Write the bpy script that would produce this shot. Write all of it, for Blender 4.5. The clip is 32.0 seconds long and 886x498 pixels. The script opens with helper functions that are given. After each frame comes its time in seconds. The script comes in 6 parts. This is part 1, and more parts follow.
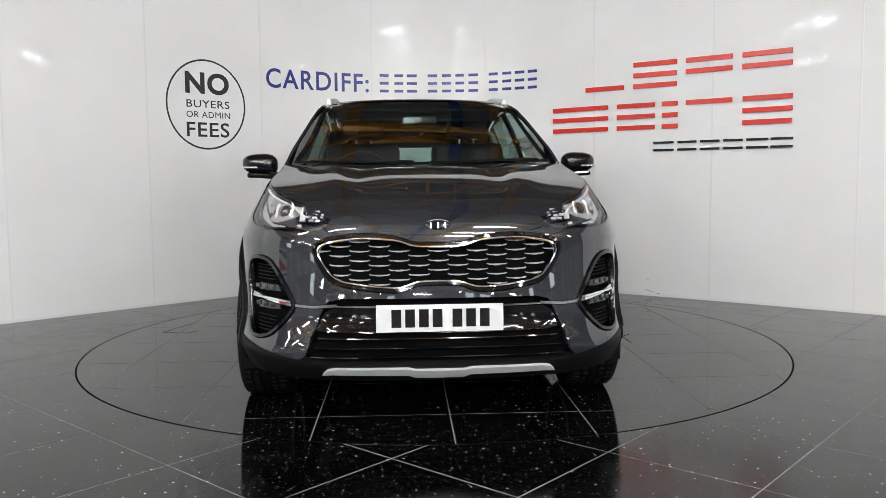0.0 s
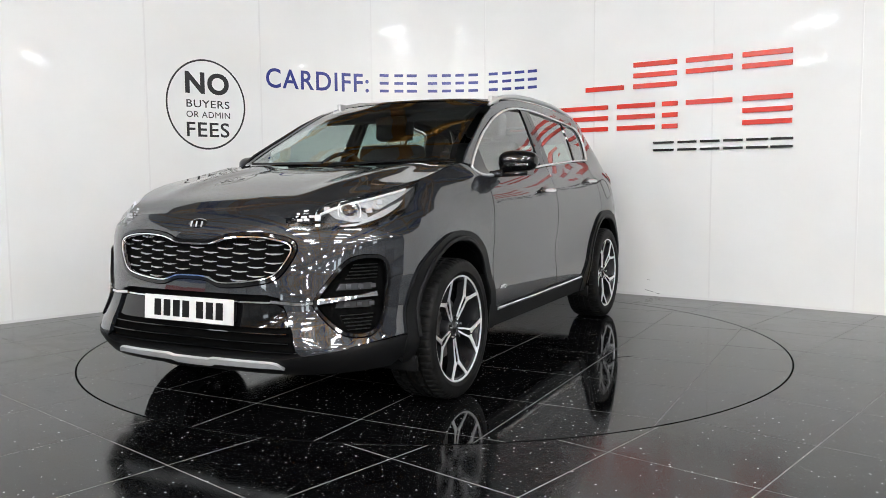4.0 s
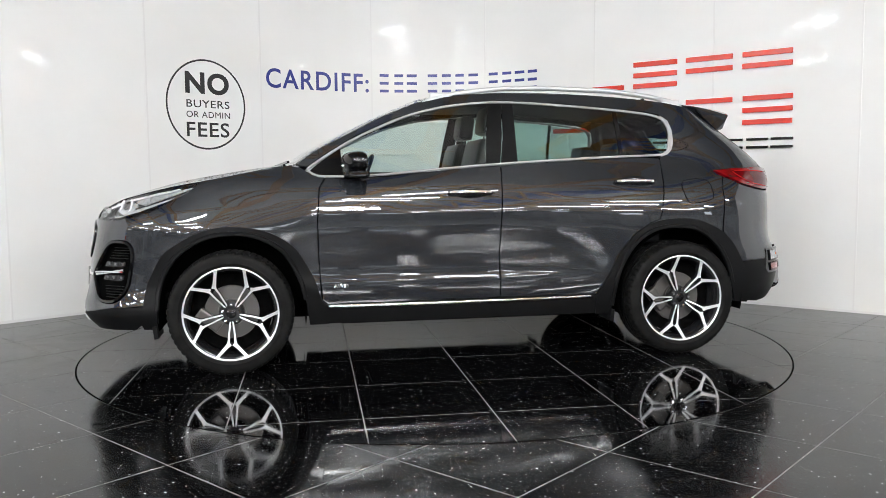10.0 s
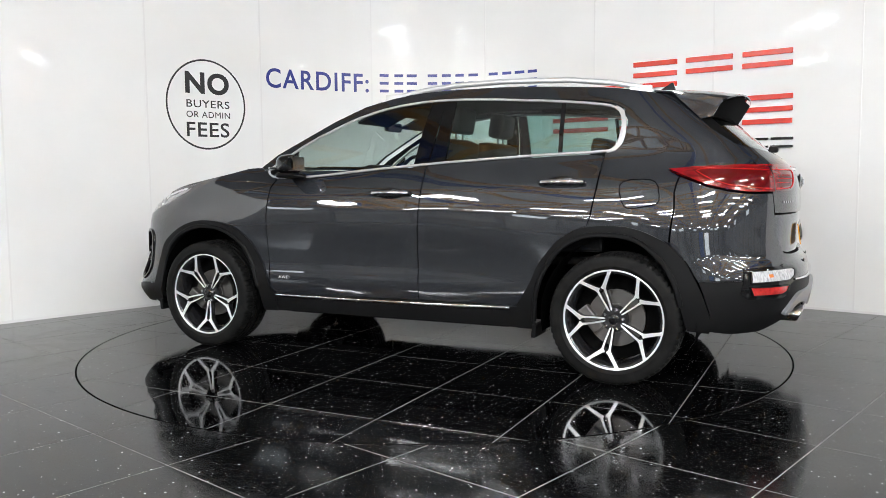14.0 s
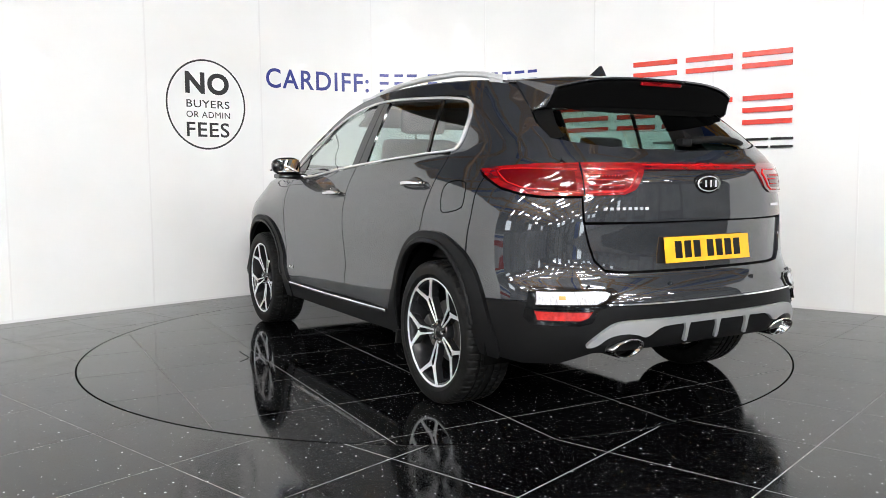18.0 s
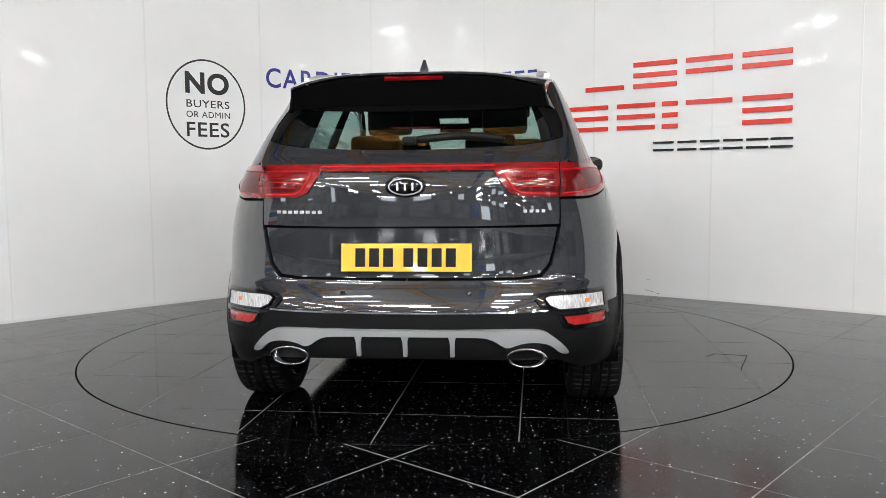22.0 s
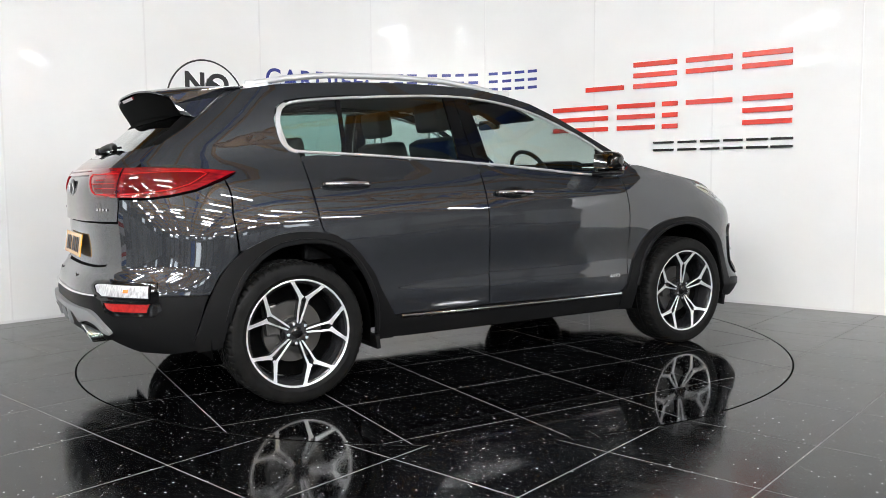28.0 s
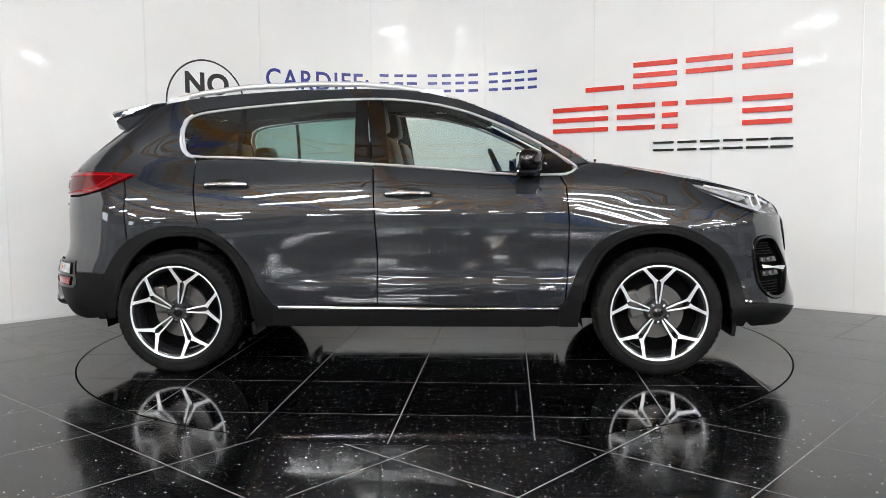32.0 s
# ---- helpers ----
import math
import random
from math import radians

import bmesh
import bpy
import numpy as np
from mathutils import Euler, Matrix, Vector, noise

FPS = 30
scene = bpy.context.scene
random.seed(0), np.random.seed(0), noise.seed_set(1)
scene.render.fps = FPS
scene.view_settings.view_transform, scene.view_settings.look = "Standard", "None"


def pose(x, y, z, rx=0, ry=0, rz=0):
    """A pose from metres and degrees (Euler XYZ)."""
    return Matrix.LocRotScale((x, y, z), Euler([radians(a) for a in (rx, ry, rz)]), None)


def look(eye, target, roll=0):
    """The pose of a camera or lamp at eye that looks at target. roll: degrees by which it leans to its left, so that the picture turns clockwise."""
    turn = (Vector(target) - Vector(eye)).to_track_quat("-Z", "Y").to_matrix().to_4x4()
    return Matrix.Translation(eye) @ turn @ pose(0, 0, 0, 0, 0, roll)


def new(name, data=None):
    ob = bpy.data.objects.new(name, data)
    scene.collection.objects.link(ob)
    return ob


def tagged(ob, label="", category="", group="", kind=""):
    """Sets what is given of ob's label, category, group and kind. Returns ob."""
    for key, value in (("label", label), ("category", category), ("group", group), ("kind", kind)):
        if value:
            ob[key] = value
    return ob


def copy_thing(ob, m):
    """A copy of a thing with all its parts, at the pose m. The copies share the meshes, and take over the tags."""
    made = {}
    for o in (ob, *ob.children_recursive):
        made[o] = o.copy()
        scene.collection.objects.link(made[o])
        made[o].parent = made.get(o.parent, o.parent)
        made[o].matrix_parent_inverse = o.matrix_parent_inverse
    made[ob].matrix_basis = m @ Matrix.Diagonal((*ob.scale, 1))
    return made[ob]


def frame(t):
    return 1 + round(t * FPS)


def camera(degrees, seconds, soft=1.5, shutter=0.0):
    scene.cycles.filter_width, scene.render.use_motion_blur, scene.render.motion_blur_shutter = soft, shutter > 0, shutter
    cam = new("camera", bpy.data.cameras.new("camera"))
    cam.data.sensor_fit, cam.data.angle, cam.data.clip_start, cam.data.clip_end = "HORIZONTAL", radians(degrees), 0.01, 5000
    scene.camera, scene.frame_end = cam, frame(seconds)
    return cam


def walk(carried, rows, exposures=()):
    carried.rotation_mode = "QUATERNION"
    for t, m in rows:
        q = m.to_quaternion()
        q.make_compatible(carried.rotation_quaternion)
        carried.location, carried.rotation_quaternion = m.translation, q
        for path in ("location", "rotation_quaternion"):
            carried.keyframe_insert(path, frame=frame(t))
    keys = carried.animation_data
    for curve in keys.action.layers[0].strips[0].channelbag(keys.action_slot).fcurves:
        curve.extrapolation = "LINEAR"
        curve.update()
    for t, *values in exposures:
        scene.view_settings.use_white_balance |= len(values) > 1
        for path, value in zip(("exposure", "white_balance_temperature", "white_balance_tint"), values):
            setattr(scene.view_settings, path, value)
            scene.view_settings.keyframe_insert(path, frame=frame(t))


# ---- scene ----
from mathutils.geometry import delaunay_2d_cdt

cam = camera(57.283, 32.0, soft=0.7)
EYE, AIM = (0.0, -5.4417, 1.0654), (0.04922, -0.45936, 0.64852)
walk(cam, [(0, look(EYE, AIM, -0.46)), (32, look(EYE, AIM, -0.46))], exposures=[(0, -0.12), (3, 0.02), (6, 0.26), (8, 0.26), (9, 0.18), (11, 0.08), (13, 0.14), (15, 0.24), (17, 0.40), (19, 0.33), (21, 0.05), (23, 0.0), (25, 0.11), (28, 0.24), (30, 0.05), (32, 0.08)])

# turning angle of turntable and car, degrees about z
TURN = [(0, -86.5), (0.5, -88.35), (1.0, -91.35), (1.5, -95.3)] + [(float(t), -82.088 - 8.8077 * t) for t in
        (2, 2.5, 3, 4, 5, 6, 8, 10, 12, 14, 16, 18, 20, 22, 24, 26, 28, 30, 32)]
CAR_X, CAR_Y = -0.0523, -0.1146        # car's origin on the turntable
DISC_R = 2.2326

world = bpy.data.worlds.new("hall_world")
scene.world = world
world.use_nodes = True
world.node_tree.nodes["Background"].inputs[0].default_value = (0.55, 0.6, 0.68, 1)
world.node_tree.nodes["Background"].inputs[1].default_value = 0.05


# ---- materials ----
def material(name, base=(0.5, 0.5, 0.5), rough=0.5, metal=0.0, **more):
    m = bpy.data.materials.new(name)
    m.use_nodes = True
    b = m.node_tree.nodes["Principled BSDF"]
    b.inputs["Base Color"].default_value = (*base, 1)
    b.inputs["Roughness"].default_value = rough
    b.inputs["Metallic"].default_value = metal
    for key, value in more.items():
        b.inputs[key.replace("_", " ")].default_value = value
    return m


def nodes_of(m):
    return m.node_tree.nodes, m.node_tree.links, m.node_tree.nodes["Principled BSDF"]


def add_noise(m, scale, low, high, socket="Roughness", detail=4.0, distort=0.0, stretch=(1, 1, 1), coords="Object"):
    """A noise between two values on one socket of a material."""
    n, l, b = nodes_of(m)
    tc, mp, tx, mr = n.new("ShaderNodeTexCoord"), n.new("ShaderNodeMapping"), n.new("ShaderNodeTexNoise"), n.new("ShaderNodeMapRange")
    mp.inputs["Scale"].default_value = stretch
    tx.inputs["Scale"].default_value, tx.inputs["Detail"].default_value, tx.inputs["Distortion"].default_value = scale, detail, distort
    l.new(tc.outputs[coords], mp.inputs[0])
    l.new(mp.outputs[0], tx.inputs[0])
    mr.inputs[1].default_value, mr.inputs[2].default_value = 0.3, 0.7
    if isinstance(low, tuple):
        mix = n.new("ShaderNodeMix")
        mix.data_type = "RGBA"
        l.new(tx.outputs[0], mr.inputs[0])
        l.new(mr.outputs[0], mix.inputs[0])
        mix.inputs[6].default_value, mix.inputs[7].default_value = (*low, 1), (*high, 1)
        l.new(mix.outputs[2], b.inputs[socket])
    else:
        mr.inputs[3].default_value, mr.inputs[4].default_value = low, high
        l.new(tx.outputs[0], mr.inputs[0])
        l.new(mr.outputs[0], b.inputs[socket])
    return m


def add_bump(m, scale, strength, distance=0.002, detail=3.0, stretch=(1, 1, 1), coords="Object"):
    n, l, b = nodes_of(m)
    tc, mp, tx, bp = n.new("ShaderNodeTexCoord"), n.new("ShaderNodeMapping"), n.new("ShaderNodeTexNoise"), n.new("ShaderNodeBump")
    mp.inputs["Scale"].default_value = stretch
    tx.inputs["Scale"].default_value, tx.inputs["Detail"].default_value = scale, detail
    bp.inputs["Strength"].default_value, bp.inputs["Distance"].default_value = strength, distance
    l.new(tc.outputs[coords], mp.inputs[0])
    l.new(mp.outputs[0], tx.inputs[0])
    l.new(tx.outputs[0], bp.inputs["Height"])
    l.new(bp.outputs[0], b.inputs["Normal"])
    return m


def granite(name, rough_low, rough_high, grain):
    """Polished black granite: silver flecks of uneven size, fine grain, a patchy film of dust and wiping marks in the gloss."""
    m = material(name, (0.006, 0.006, 0.0065), 0.06, 0.0, Specular_IOR_Level=0.31)
    n, l, b = nodes_of(m)
    tc = n.new("ShaderNodeTexCoord")

    def math_node(op, x, y):
        k = n.new("ShaderNodeMath")
        k.operation = op
        for slot, v in zip(k.inputs, (x, y)):
            if isinstance(v, (int, float)):
                slot.default_value = v
            else:
                l.new(v, slot)
        return k.outputs[0]

    def flecks(scale, size, power):
        """1 inside flecks whose radius differs from one to the next."""
        vo, sep = n.new("ShaderNodeTexVoronoi"), n.new("ShaderNodeSeparateColor")
        vo.voronoi_dimensions = "2D"
        vo.inputs["Scale"].default_value, vo.inputs["Randomness"].default_value = scale, 1.0
        l.new(tc.outputs["Object"], vo.inputs["Vector"])
        l.new(vo.outputs["Color"], sep.inputs[0])
        radius = math_node("MULTIPLY", math_node("POWER", sep.outputs[0], power), size)
        return math_node("LESS_THAN", vo.outputs["Distance"], radius)

    def blend(fac, under, colour):
        mix = n.new("ShaderNodeMix")
        mix.data_type = "RGBA"
        l.new(fac, mix.inputs[0])
        if isinstance(under, tuple):
            mix.inputs[6].default_value = (*under, 1)
        else:
            l.new(under, mix.inputs[6])
        mix.inputs[7].default_value = (*colour, 1)
        return mix.outputs[2]

    base = blend(flecks(80.0, 0.16, 1.0), (0.0018, 0.0018, 0.002), (grain, grain, grain * 1.03))
    base = blend(flecks(34.0, 0.085, 2.2), base, (grain * 9, grain * 9, grain * 9.1))
    base = blend(flecks(16.0, 0.072, 2.4), base, (0.72, 0.73, 0.75))
    l.new(base, b.inputs["Base Color"])
    wide, fine, add, rr = n.new("ShaderNodeTexNoise"), n.new("ShaderNodeTexNoise"), n.new("ShaderNodeMath"), n.new("ShaderNodeMapRange")
    wide.inputs["Scale"].default_value, wide.inputs["Detail"].default_value = 0.9, 6.0
    fine.inputs["Scale"].default_value, fine.inputs["Detail"].default_value, fine.inputs["Distortion"].default_value = 4.5, 6.0, 1.2
    for tx in (wide, fine):
        l.new(tc.outputs["Object"], tx.inputs["Vector"])
    add.inputs[1].default_value = 0.0
    l.new(wide.outputs[0], add.inputs[0])
    l.new(fine.outputs[0], add.inputs[1])
    rr.inputs[1].default_value, rr.inputs[2].default_value, rr.inputs[3].default_value, rr.inputs[4].default_value = 0.8, 1.25, rough_low, rough_high
    l.new(add.outputs[0], rr.inputs[0])
    l.new(rr.outputs[0], b.inputs["Roughness"])
    return m


GRANITE = granite("black_granite", 0.085, 0.19, 0.035)
DISC_GRANITE = granite("polished_disc_granite", 0.035, 0.11, 0.034)
CONCRETE = add_noise(material("dark_concrete", (0.12, 0.12, 0.12), 0.7), 2, (0.08, 0.08, 0.08), (0.15, 0.15, 0.148), "Base Color")
GROUT = add_noise(material("grey_grout", (0.3, 0.3, 0.3), 0.85), 30, (0.14, 0.14, 0.14), (0.34, 0.34, 0.33), "Base Color", coords="Object")
GROUT_DARK = add_noise(material("dark_grout", (0.05, 0.05, 0.05), 0.85), 30, (0.08, 0.08, 0.08), (0.26, 0.26, 0.255), "Base Color", coords="Object")
GAP = material("dark_gap", (0.004, 0.004, 0.004), 0.9, Specular_IOR_Level=0.0)
PANEL = add_bump(add_noise(material("white_gloss_panel", (0.8, 0.8, 0.79), 0.05, Specular_IOR_Level=0.07), 1.3, (0.775, 0.775, 0.765), (0.82, 0.82, 0.815), "Base Color", 5), 1.6, 0.22, 0.006, 1.0, (1, 1, 0.5))
SEAM = material("grey_joint_strip", (0.74, 0.735, 0.73), 0.35)
BLACK_VINYL = material("black_vinyl", (0.012, 0.012, 0.013), 0.35)
BLUE_VINYL = material("dark_blue_vinyl", (0.012, 0.024, 0.20), 0.35)
RED_ACRYLIC = material("red_acrylic", (0.62, 0.028, 0.013), 0.25)
BLACK_ACRYLIC = material("black_acrylic", (0.012, 0.012, 0.012), 0.2)
ROOF_SHEET = add_noise(material("grey_roof_sheet", (0.24, 0.23, 0.22), 0.7), 0.8, (0.34, 0.34, 0.34), (0.50, 0.495, 0.49), "Base Color")
RAFTER = add_noise(material("orange_brown_timber", (0.35, 0.16, 0.04), 0.6), 2.0, (0.44, 0.20, 0.03), (0.62, 0.31, 0.06), "Base Color", stretch=(1, 8, 8))
BLUE_STEEL = material("blue_painted_steel", (0.02, 0.08, 0.35), 0.4)
HALL_WALL = add_noise(material("grey_hall_blockwork", (0.2, 0.2, 0.2), 0.85), 1.5, (0.14, 0.14, 0.145), (0.24, 0.24, 0.235), "Base Color")
TUBE = material("lit_lamp_tube", (0.9, 0.9, 0.9), 0.5, Emission_Color=(0.955, 0.985, 1.005, 1), Emission_Strength=152.0)
GREY_SHEET = add_noise(material("grey_wall_sheet", (0.3, 0.3, 0.3), 0.5), 0.6, (0.20, 0.205, 0.21), (0.36, 0.36, 0.355), "Base Color")
WHITE_BOARD = add_noise(material("white_board", (0.7, 0.7, 0.7), 0.5), 0.6, (0.62, 0.63, 0.64), (0.78, 0.78, 0.77), "Base Color")
BLUE_SHEET = add_noise(material("blue_shutter", (0.05, 0.14, 0.42), 0.5), 0.8, (0.04, 0.11, 0.36), (0.07, 0.18, 0.5), "Base Color")
DAYLIGHT = material("daylight_pane", (0.8, 0.85, 0.9), 0.3, Emission_Color=(0.86, 0.94, 1.0, 1), Emission_Strength=5.0)
WHITE_METAL = material("white_enamel", (0.75, 0.75, 0.74), 0.4)


# ---- mesh helpers ----
def mesh_of(name, verts, faces, mat, smooth=False):
    me = bpy.data.meshes.new(name)
    me.from_pydata([tuple(map(float, v)) for v in verts], [], [tuple(map(int, f)) for f in faces])
    me.materials.append(mat)
    if smooth:
        me.shade_smooth()
    me.update()
    return me


def part(name, bm, mat, parent=None, label="", smooth=False):
    """One mesh object, from a bmesh or a mesh, under a thing or a part."""
    if isinstance(bm, bpy.types.Mesh):
        me = bm
    else:
        bmesh.ops.recalc_face_normals(bm, faces=bm.faces)
        me = bpy.data.meshes.new(name)
        bm.to_mesh(me)
        bm.free()
        me.materials.append(mat)
        if smooth:
            me.shade_smooth()
    ob = new(name, me)
    if parent is not None:
        ob.parent = parent
    if label:
        ob["label"] = label
    return ob


def box(bm, size, at=(0, 0, 0), turn=None, bevel=0.0):
    m = Matrix.Translation(at) @ (turn or Matrix()) @ Matrix.Diagonal((*size, 1))
    made = bmesh.ops.create_cube(bm, size=1, matrix=m)["verts"]
    if bevel:
        edges = list({e for v in made for e in v.link_edges})
        bmesh.ops.bevel(bm, geom=edges, offset=bevel, segments=2, affect="EDGES", profile=0.6)
    return bm


def fresh_box(size, at=(0, 0, 0), turn=None, bevel=0.0):
    return box(bmesh.new(), size, at, turn, bevel)


# ---- the curved white wall ----
WALL_LINE = [(-8.3, -4.27), (-5.75, -1.7), (-3.287, .775), (-2.467, 1.590), (-1.655, 2.335), (-1.158, 2.675), (-.65, 2.9), (-.1, 2.978),
             (.45, 2.925), (1.0, 2.66), (1.53, 2.255), (2.419, 1.605), (3.324, .875), (5.8, -1.13), (8.3, -3.15)]


def wall_curve():
    c = np.array(WALL_LINE, float)
    c = np.vstack([2 * c[0] - c[1], c, 2 * c[-1] - c[-2]])
    out = []
    for i in range(1, len(c) - 2):
        p0, p1, p2, p3 = c[i - 1:i + 3]
        d0, d1, d2 = [np.linalg.norm(b - a) for a, b in ((p0, p1), (p1, p2), (p2, p3))]
        m1 = ((p1 - p0) / d0 * d1 + (p2 - p1) / d1 * d0) / (d0 + d1) * d1
        m2 = ((p2 - p1) / d1 * d2 + (p3 - p2) / d2 * d1) / (d1 + d2) * d1
        for k in range(24):
            t = k / 24
            out.append((2 * t**3 - 3 * t**2 + 1) * p1 + (t**3 - 2 * t**2 + t) * m1 + (-2 * t**3 + 3 * t**2) * p2 + (t**3 - t**2) * m2)
    out.append(c[-2])
    return np.array(out)


CURVE = wall_curve()
ALONG = np.r_[0, np.cumsum(np.hypot(*np.diff(CURVE, axis=0).T))]
MIDDLE = ALONG[np.argmin(np.hypot(CURVE[:, 0] + .1, CURVE[:, 1] - 2.978))]
WALL_TOP = 2.98


def on_wall(s, z, out=0.0):
    """The point s metres along the wall from its middle, at height z, out metres in front of it."""
    a = np.array([[np.interp(k + MIDDLE, ALONG, CURVE[:, i]) for i in (0, 1)] for k in (s, s - 0.02, s + 0.02)])
    t = (a[2] - a[1]) / np.linalg.norm(a[2] - a[1])
    return Vector((a[0][0] + t[1] * out, a[0][1] - t[0] * out, z))


def wall_sheet(s0, s1, z0, z1, front, back, step=0.06):
    n = max(1, math.ceil((s1 - s0) / step))
    verts, faces = [], []
    for i in range(n + 1):
        s = s0 + (s1 - s0) * i / n
        verts += [on_wall(s, z0, front), on_wall(s, z1, front), on_wall(s, z1, back), on_wall(s, z0, back)]
    for i in range(n):
        a, b = 4 * i, 4 * i + 4
        faces += [(a + k, b + k, b + (k + 1) % 4, a + (k + 1) % 4) for k in range(4)]
    faces += [(0, 1, 2, 3), (4 * n + 3, 4 * n + 2, 4 * n + 1, 4 * n)]
    return verts, faces


def sheet_bm(*args):
    verts, faces = wall_sheet(*args)
    bm = bmesh.new()
    vs = [bm.verts.new(v) for v in verts]
    for f in faces:
        bm.faces.new([vs[i] for i in f])
    return bm


SEAMS = [-9.7, -8.55, -7.4, -6.25, -5.1, -3.95, -2.80, -1.69, -0.534, 0.630, 1.81, 2.92, 4.08, 5.24, 6.4, 7.56, 8.72, 9.9]
wall = new("wall_north")
tagged(wall, "curved white glossy panelled showroom wall", "wall", kind="structure")
part("backing", sheet_bm(-9.7, 9.9, 0.0, WALL_TOP, -0.03, -0.12, 0.2), SEAM, wall)
for a, b in zip(SEAMS, SEAMS[1:]):
    p = part("panel", sheet_bm(a + 0.002, b - 0.002, 0.004, WALL_TOP, 0.0, -0.028), PANEL, wall)
    p.data.shade_smooth()
    p.data.set_sharp_from_angle(angle=0.6)
for s in SEAMS[1:-1]:
    part("joint_strip", sheet_bm(s - 0.007, s + 0.007, 0.004, WALL_TOP, 0.0035, 0.0005), SEAM, wall)
part("base_trim", sheet_bm(-9.7, 9.9, -0.002, 0.022, 0.006, 0.001, 0.1), SEAM, wall)


def decal(bm, s, z, depth, skew=0.0):
    """Bends a flat mesh (x along, y up, z towards the room) onto the wall."""
    for v in bm.verts:
        v.co = on_wall(s + v.co.x, z + v.co.y + skew * v.co.x, depth + v.co.z)
    return bm


def bars_bm(rects, thick):
    """Bars from (x0, y0, x1, y1), cut finely along x so that they bend with the wall."""
    bm = bmesh.new()
    for x0, y0, x1, y1 in rects:
        n = max(1, math.ceil((x1 - x0) / 0.05))
        rows = []
        for i in range(n + 1):
            x = x0 + (x1 - x0) * i / n
            rows.append([bm.verts.new(c) for c in ((x, y0, 0), (x, y1, 0), (x, y1, thick), (x, y0, thick))])
        for p, q in zip(rows, rows[1:]):
            for k in range(4):
                bm.faces.new((p[k], q[k], q[(k + 1) % 4], p[(k + 1) % 4]))
        bm.faces.new(rows[0]), bm.faces.new(rows[-1])
    return bm


def letters_bm(text, width, height, thick, bold=0.0, spacing=1.0):
    """Letters of the built-in font, scaled to fill width x height from the lower left corner."""
    cu = bpy.data.curves.new("letters", "FONT")
    cu.body, cu.extrude, cu.offset, cu.resolution_u, cu.space_character = text, 0.01, bold, 4, spacing
    ob = bpy.data.objects.new("letters", cu)
    scene.collection.objects.link(ob)
    me = bpy.data.meshes.new_from_object(ob.evaluated_get(bpy.context.evaluated_depsgraph_get()))
    bpy.data.objects.remove(ob)
    bm = bmesh.new()
    bm.from_mesh(me)
    bpy.data.meshes.remove(me)
    lo = Vector([min(v.co[i] for v in bm.verts) for i in range(3)])
    hi = Vector([max(v.co[i] for v in bm.verts) for i in range(3)])
    for v in bm.verts:
        v.co = Vector(((v.co.x - lo.x) / (hi.x - lo.x) * width, (v.co.y - lo.y) / (hi.y - lo.y) * height, (v.co.z - lo.z) / (hi.z - lo.z) * thick))
    return bm


def single_letters(bm):
    """One bmesh for each letter of a word: its islands, joined where they stand above one another."""
    bmesh.ops.remove_doubles(bm, verts=bm.verts, dist=0.00005)
    left, islands = set(bm.verts), []
    while left:
        todo, seen = [left.pop()], []
        while todo:
            v = todo.pop()
            seen.append(v)
            for e in v.link_edges:
                w = e.other_vert(v)
                if w in left:
                    left.discard(w)
                    todo.append(w)
        islands.append((min(v.co.x for v in seen), max(v.co.x for v in seen), seen))
    islands.sort(key=lambda i: i[0])
    groups = []
    for lo, hi, verts in islands:
        if groups and groups[-1][0] - lo > 0.5 * (hi - lo):
            groups[-1] = (max(hi, groups[-1][0]), groups[-1][1] + verts)
        else:
            groups.append((hi, list(verts)))
    result = []
    for hi, verts in groups:
        one, twin = bmesh.new(), {}
        for v in verts:
            twin[v] = one.verts.new(v.co)
        for f in {f for v in verts for f in v.link_faces}:
            one.faces.new([twin[v] for v in f.verts])
        one.normal_update()
        result.append(one)
    return result


# round notice
notice = new("wall_notice")
tagged(notice, "round black vinyl notice about fees stuck on the white wall", "sign")
ring = bmesh.new()
segs = 96
loop = []
for i in range(segs):
    c, s_ = math.cos(2 * math.pi * i / segs), math.sin(2 * math.pi * i / segs)
    loop.append([ring.verts.new((r[0] * c, r[1] * s_, 0.0015)) for r in ((0.388, 0.403), (0.372, 0.387))])
for i in range(segs):
    a, b = loop[i], loop[(i + 1) % segs]
    ring.faces.new((a[0], b[0], b[1], a[1]))
part("ring", decal(ring, -2.243, 1.770, 0.0), BLACK_VINYL, notice)
for word, s, z, w, h, bold in (("NO", -2.444, 1.862, 0.430, 0.196, 0.035), ("BUYERS", -2.437, 1.742, 0.422, 0.068, 0.004),
                               ("OR ADMIN", -2.44, 1.652, 0.428, 0.056, 0.0), ("FEES", -2.441, 1.480, 0.418, 0.132, 0.012)):
    for one in single_letters(letters_bm(word, w, h, 0.0012, bold, 1.08)):
        part("letter", decal(one, s, z, 0.0003), BLACK_VINYL, notice)

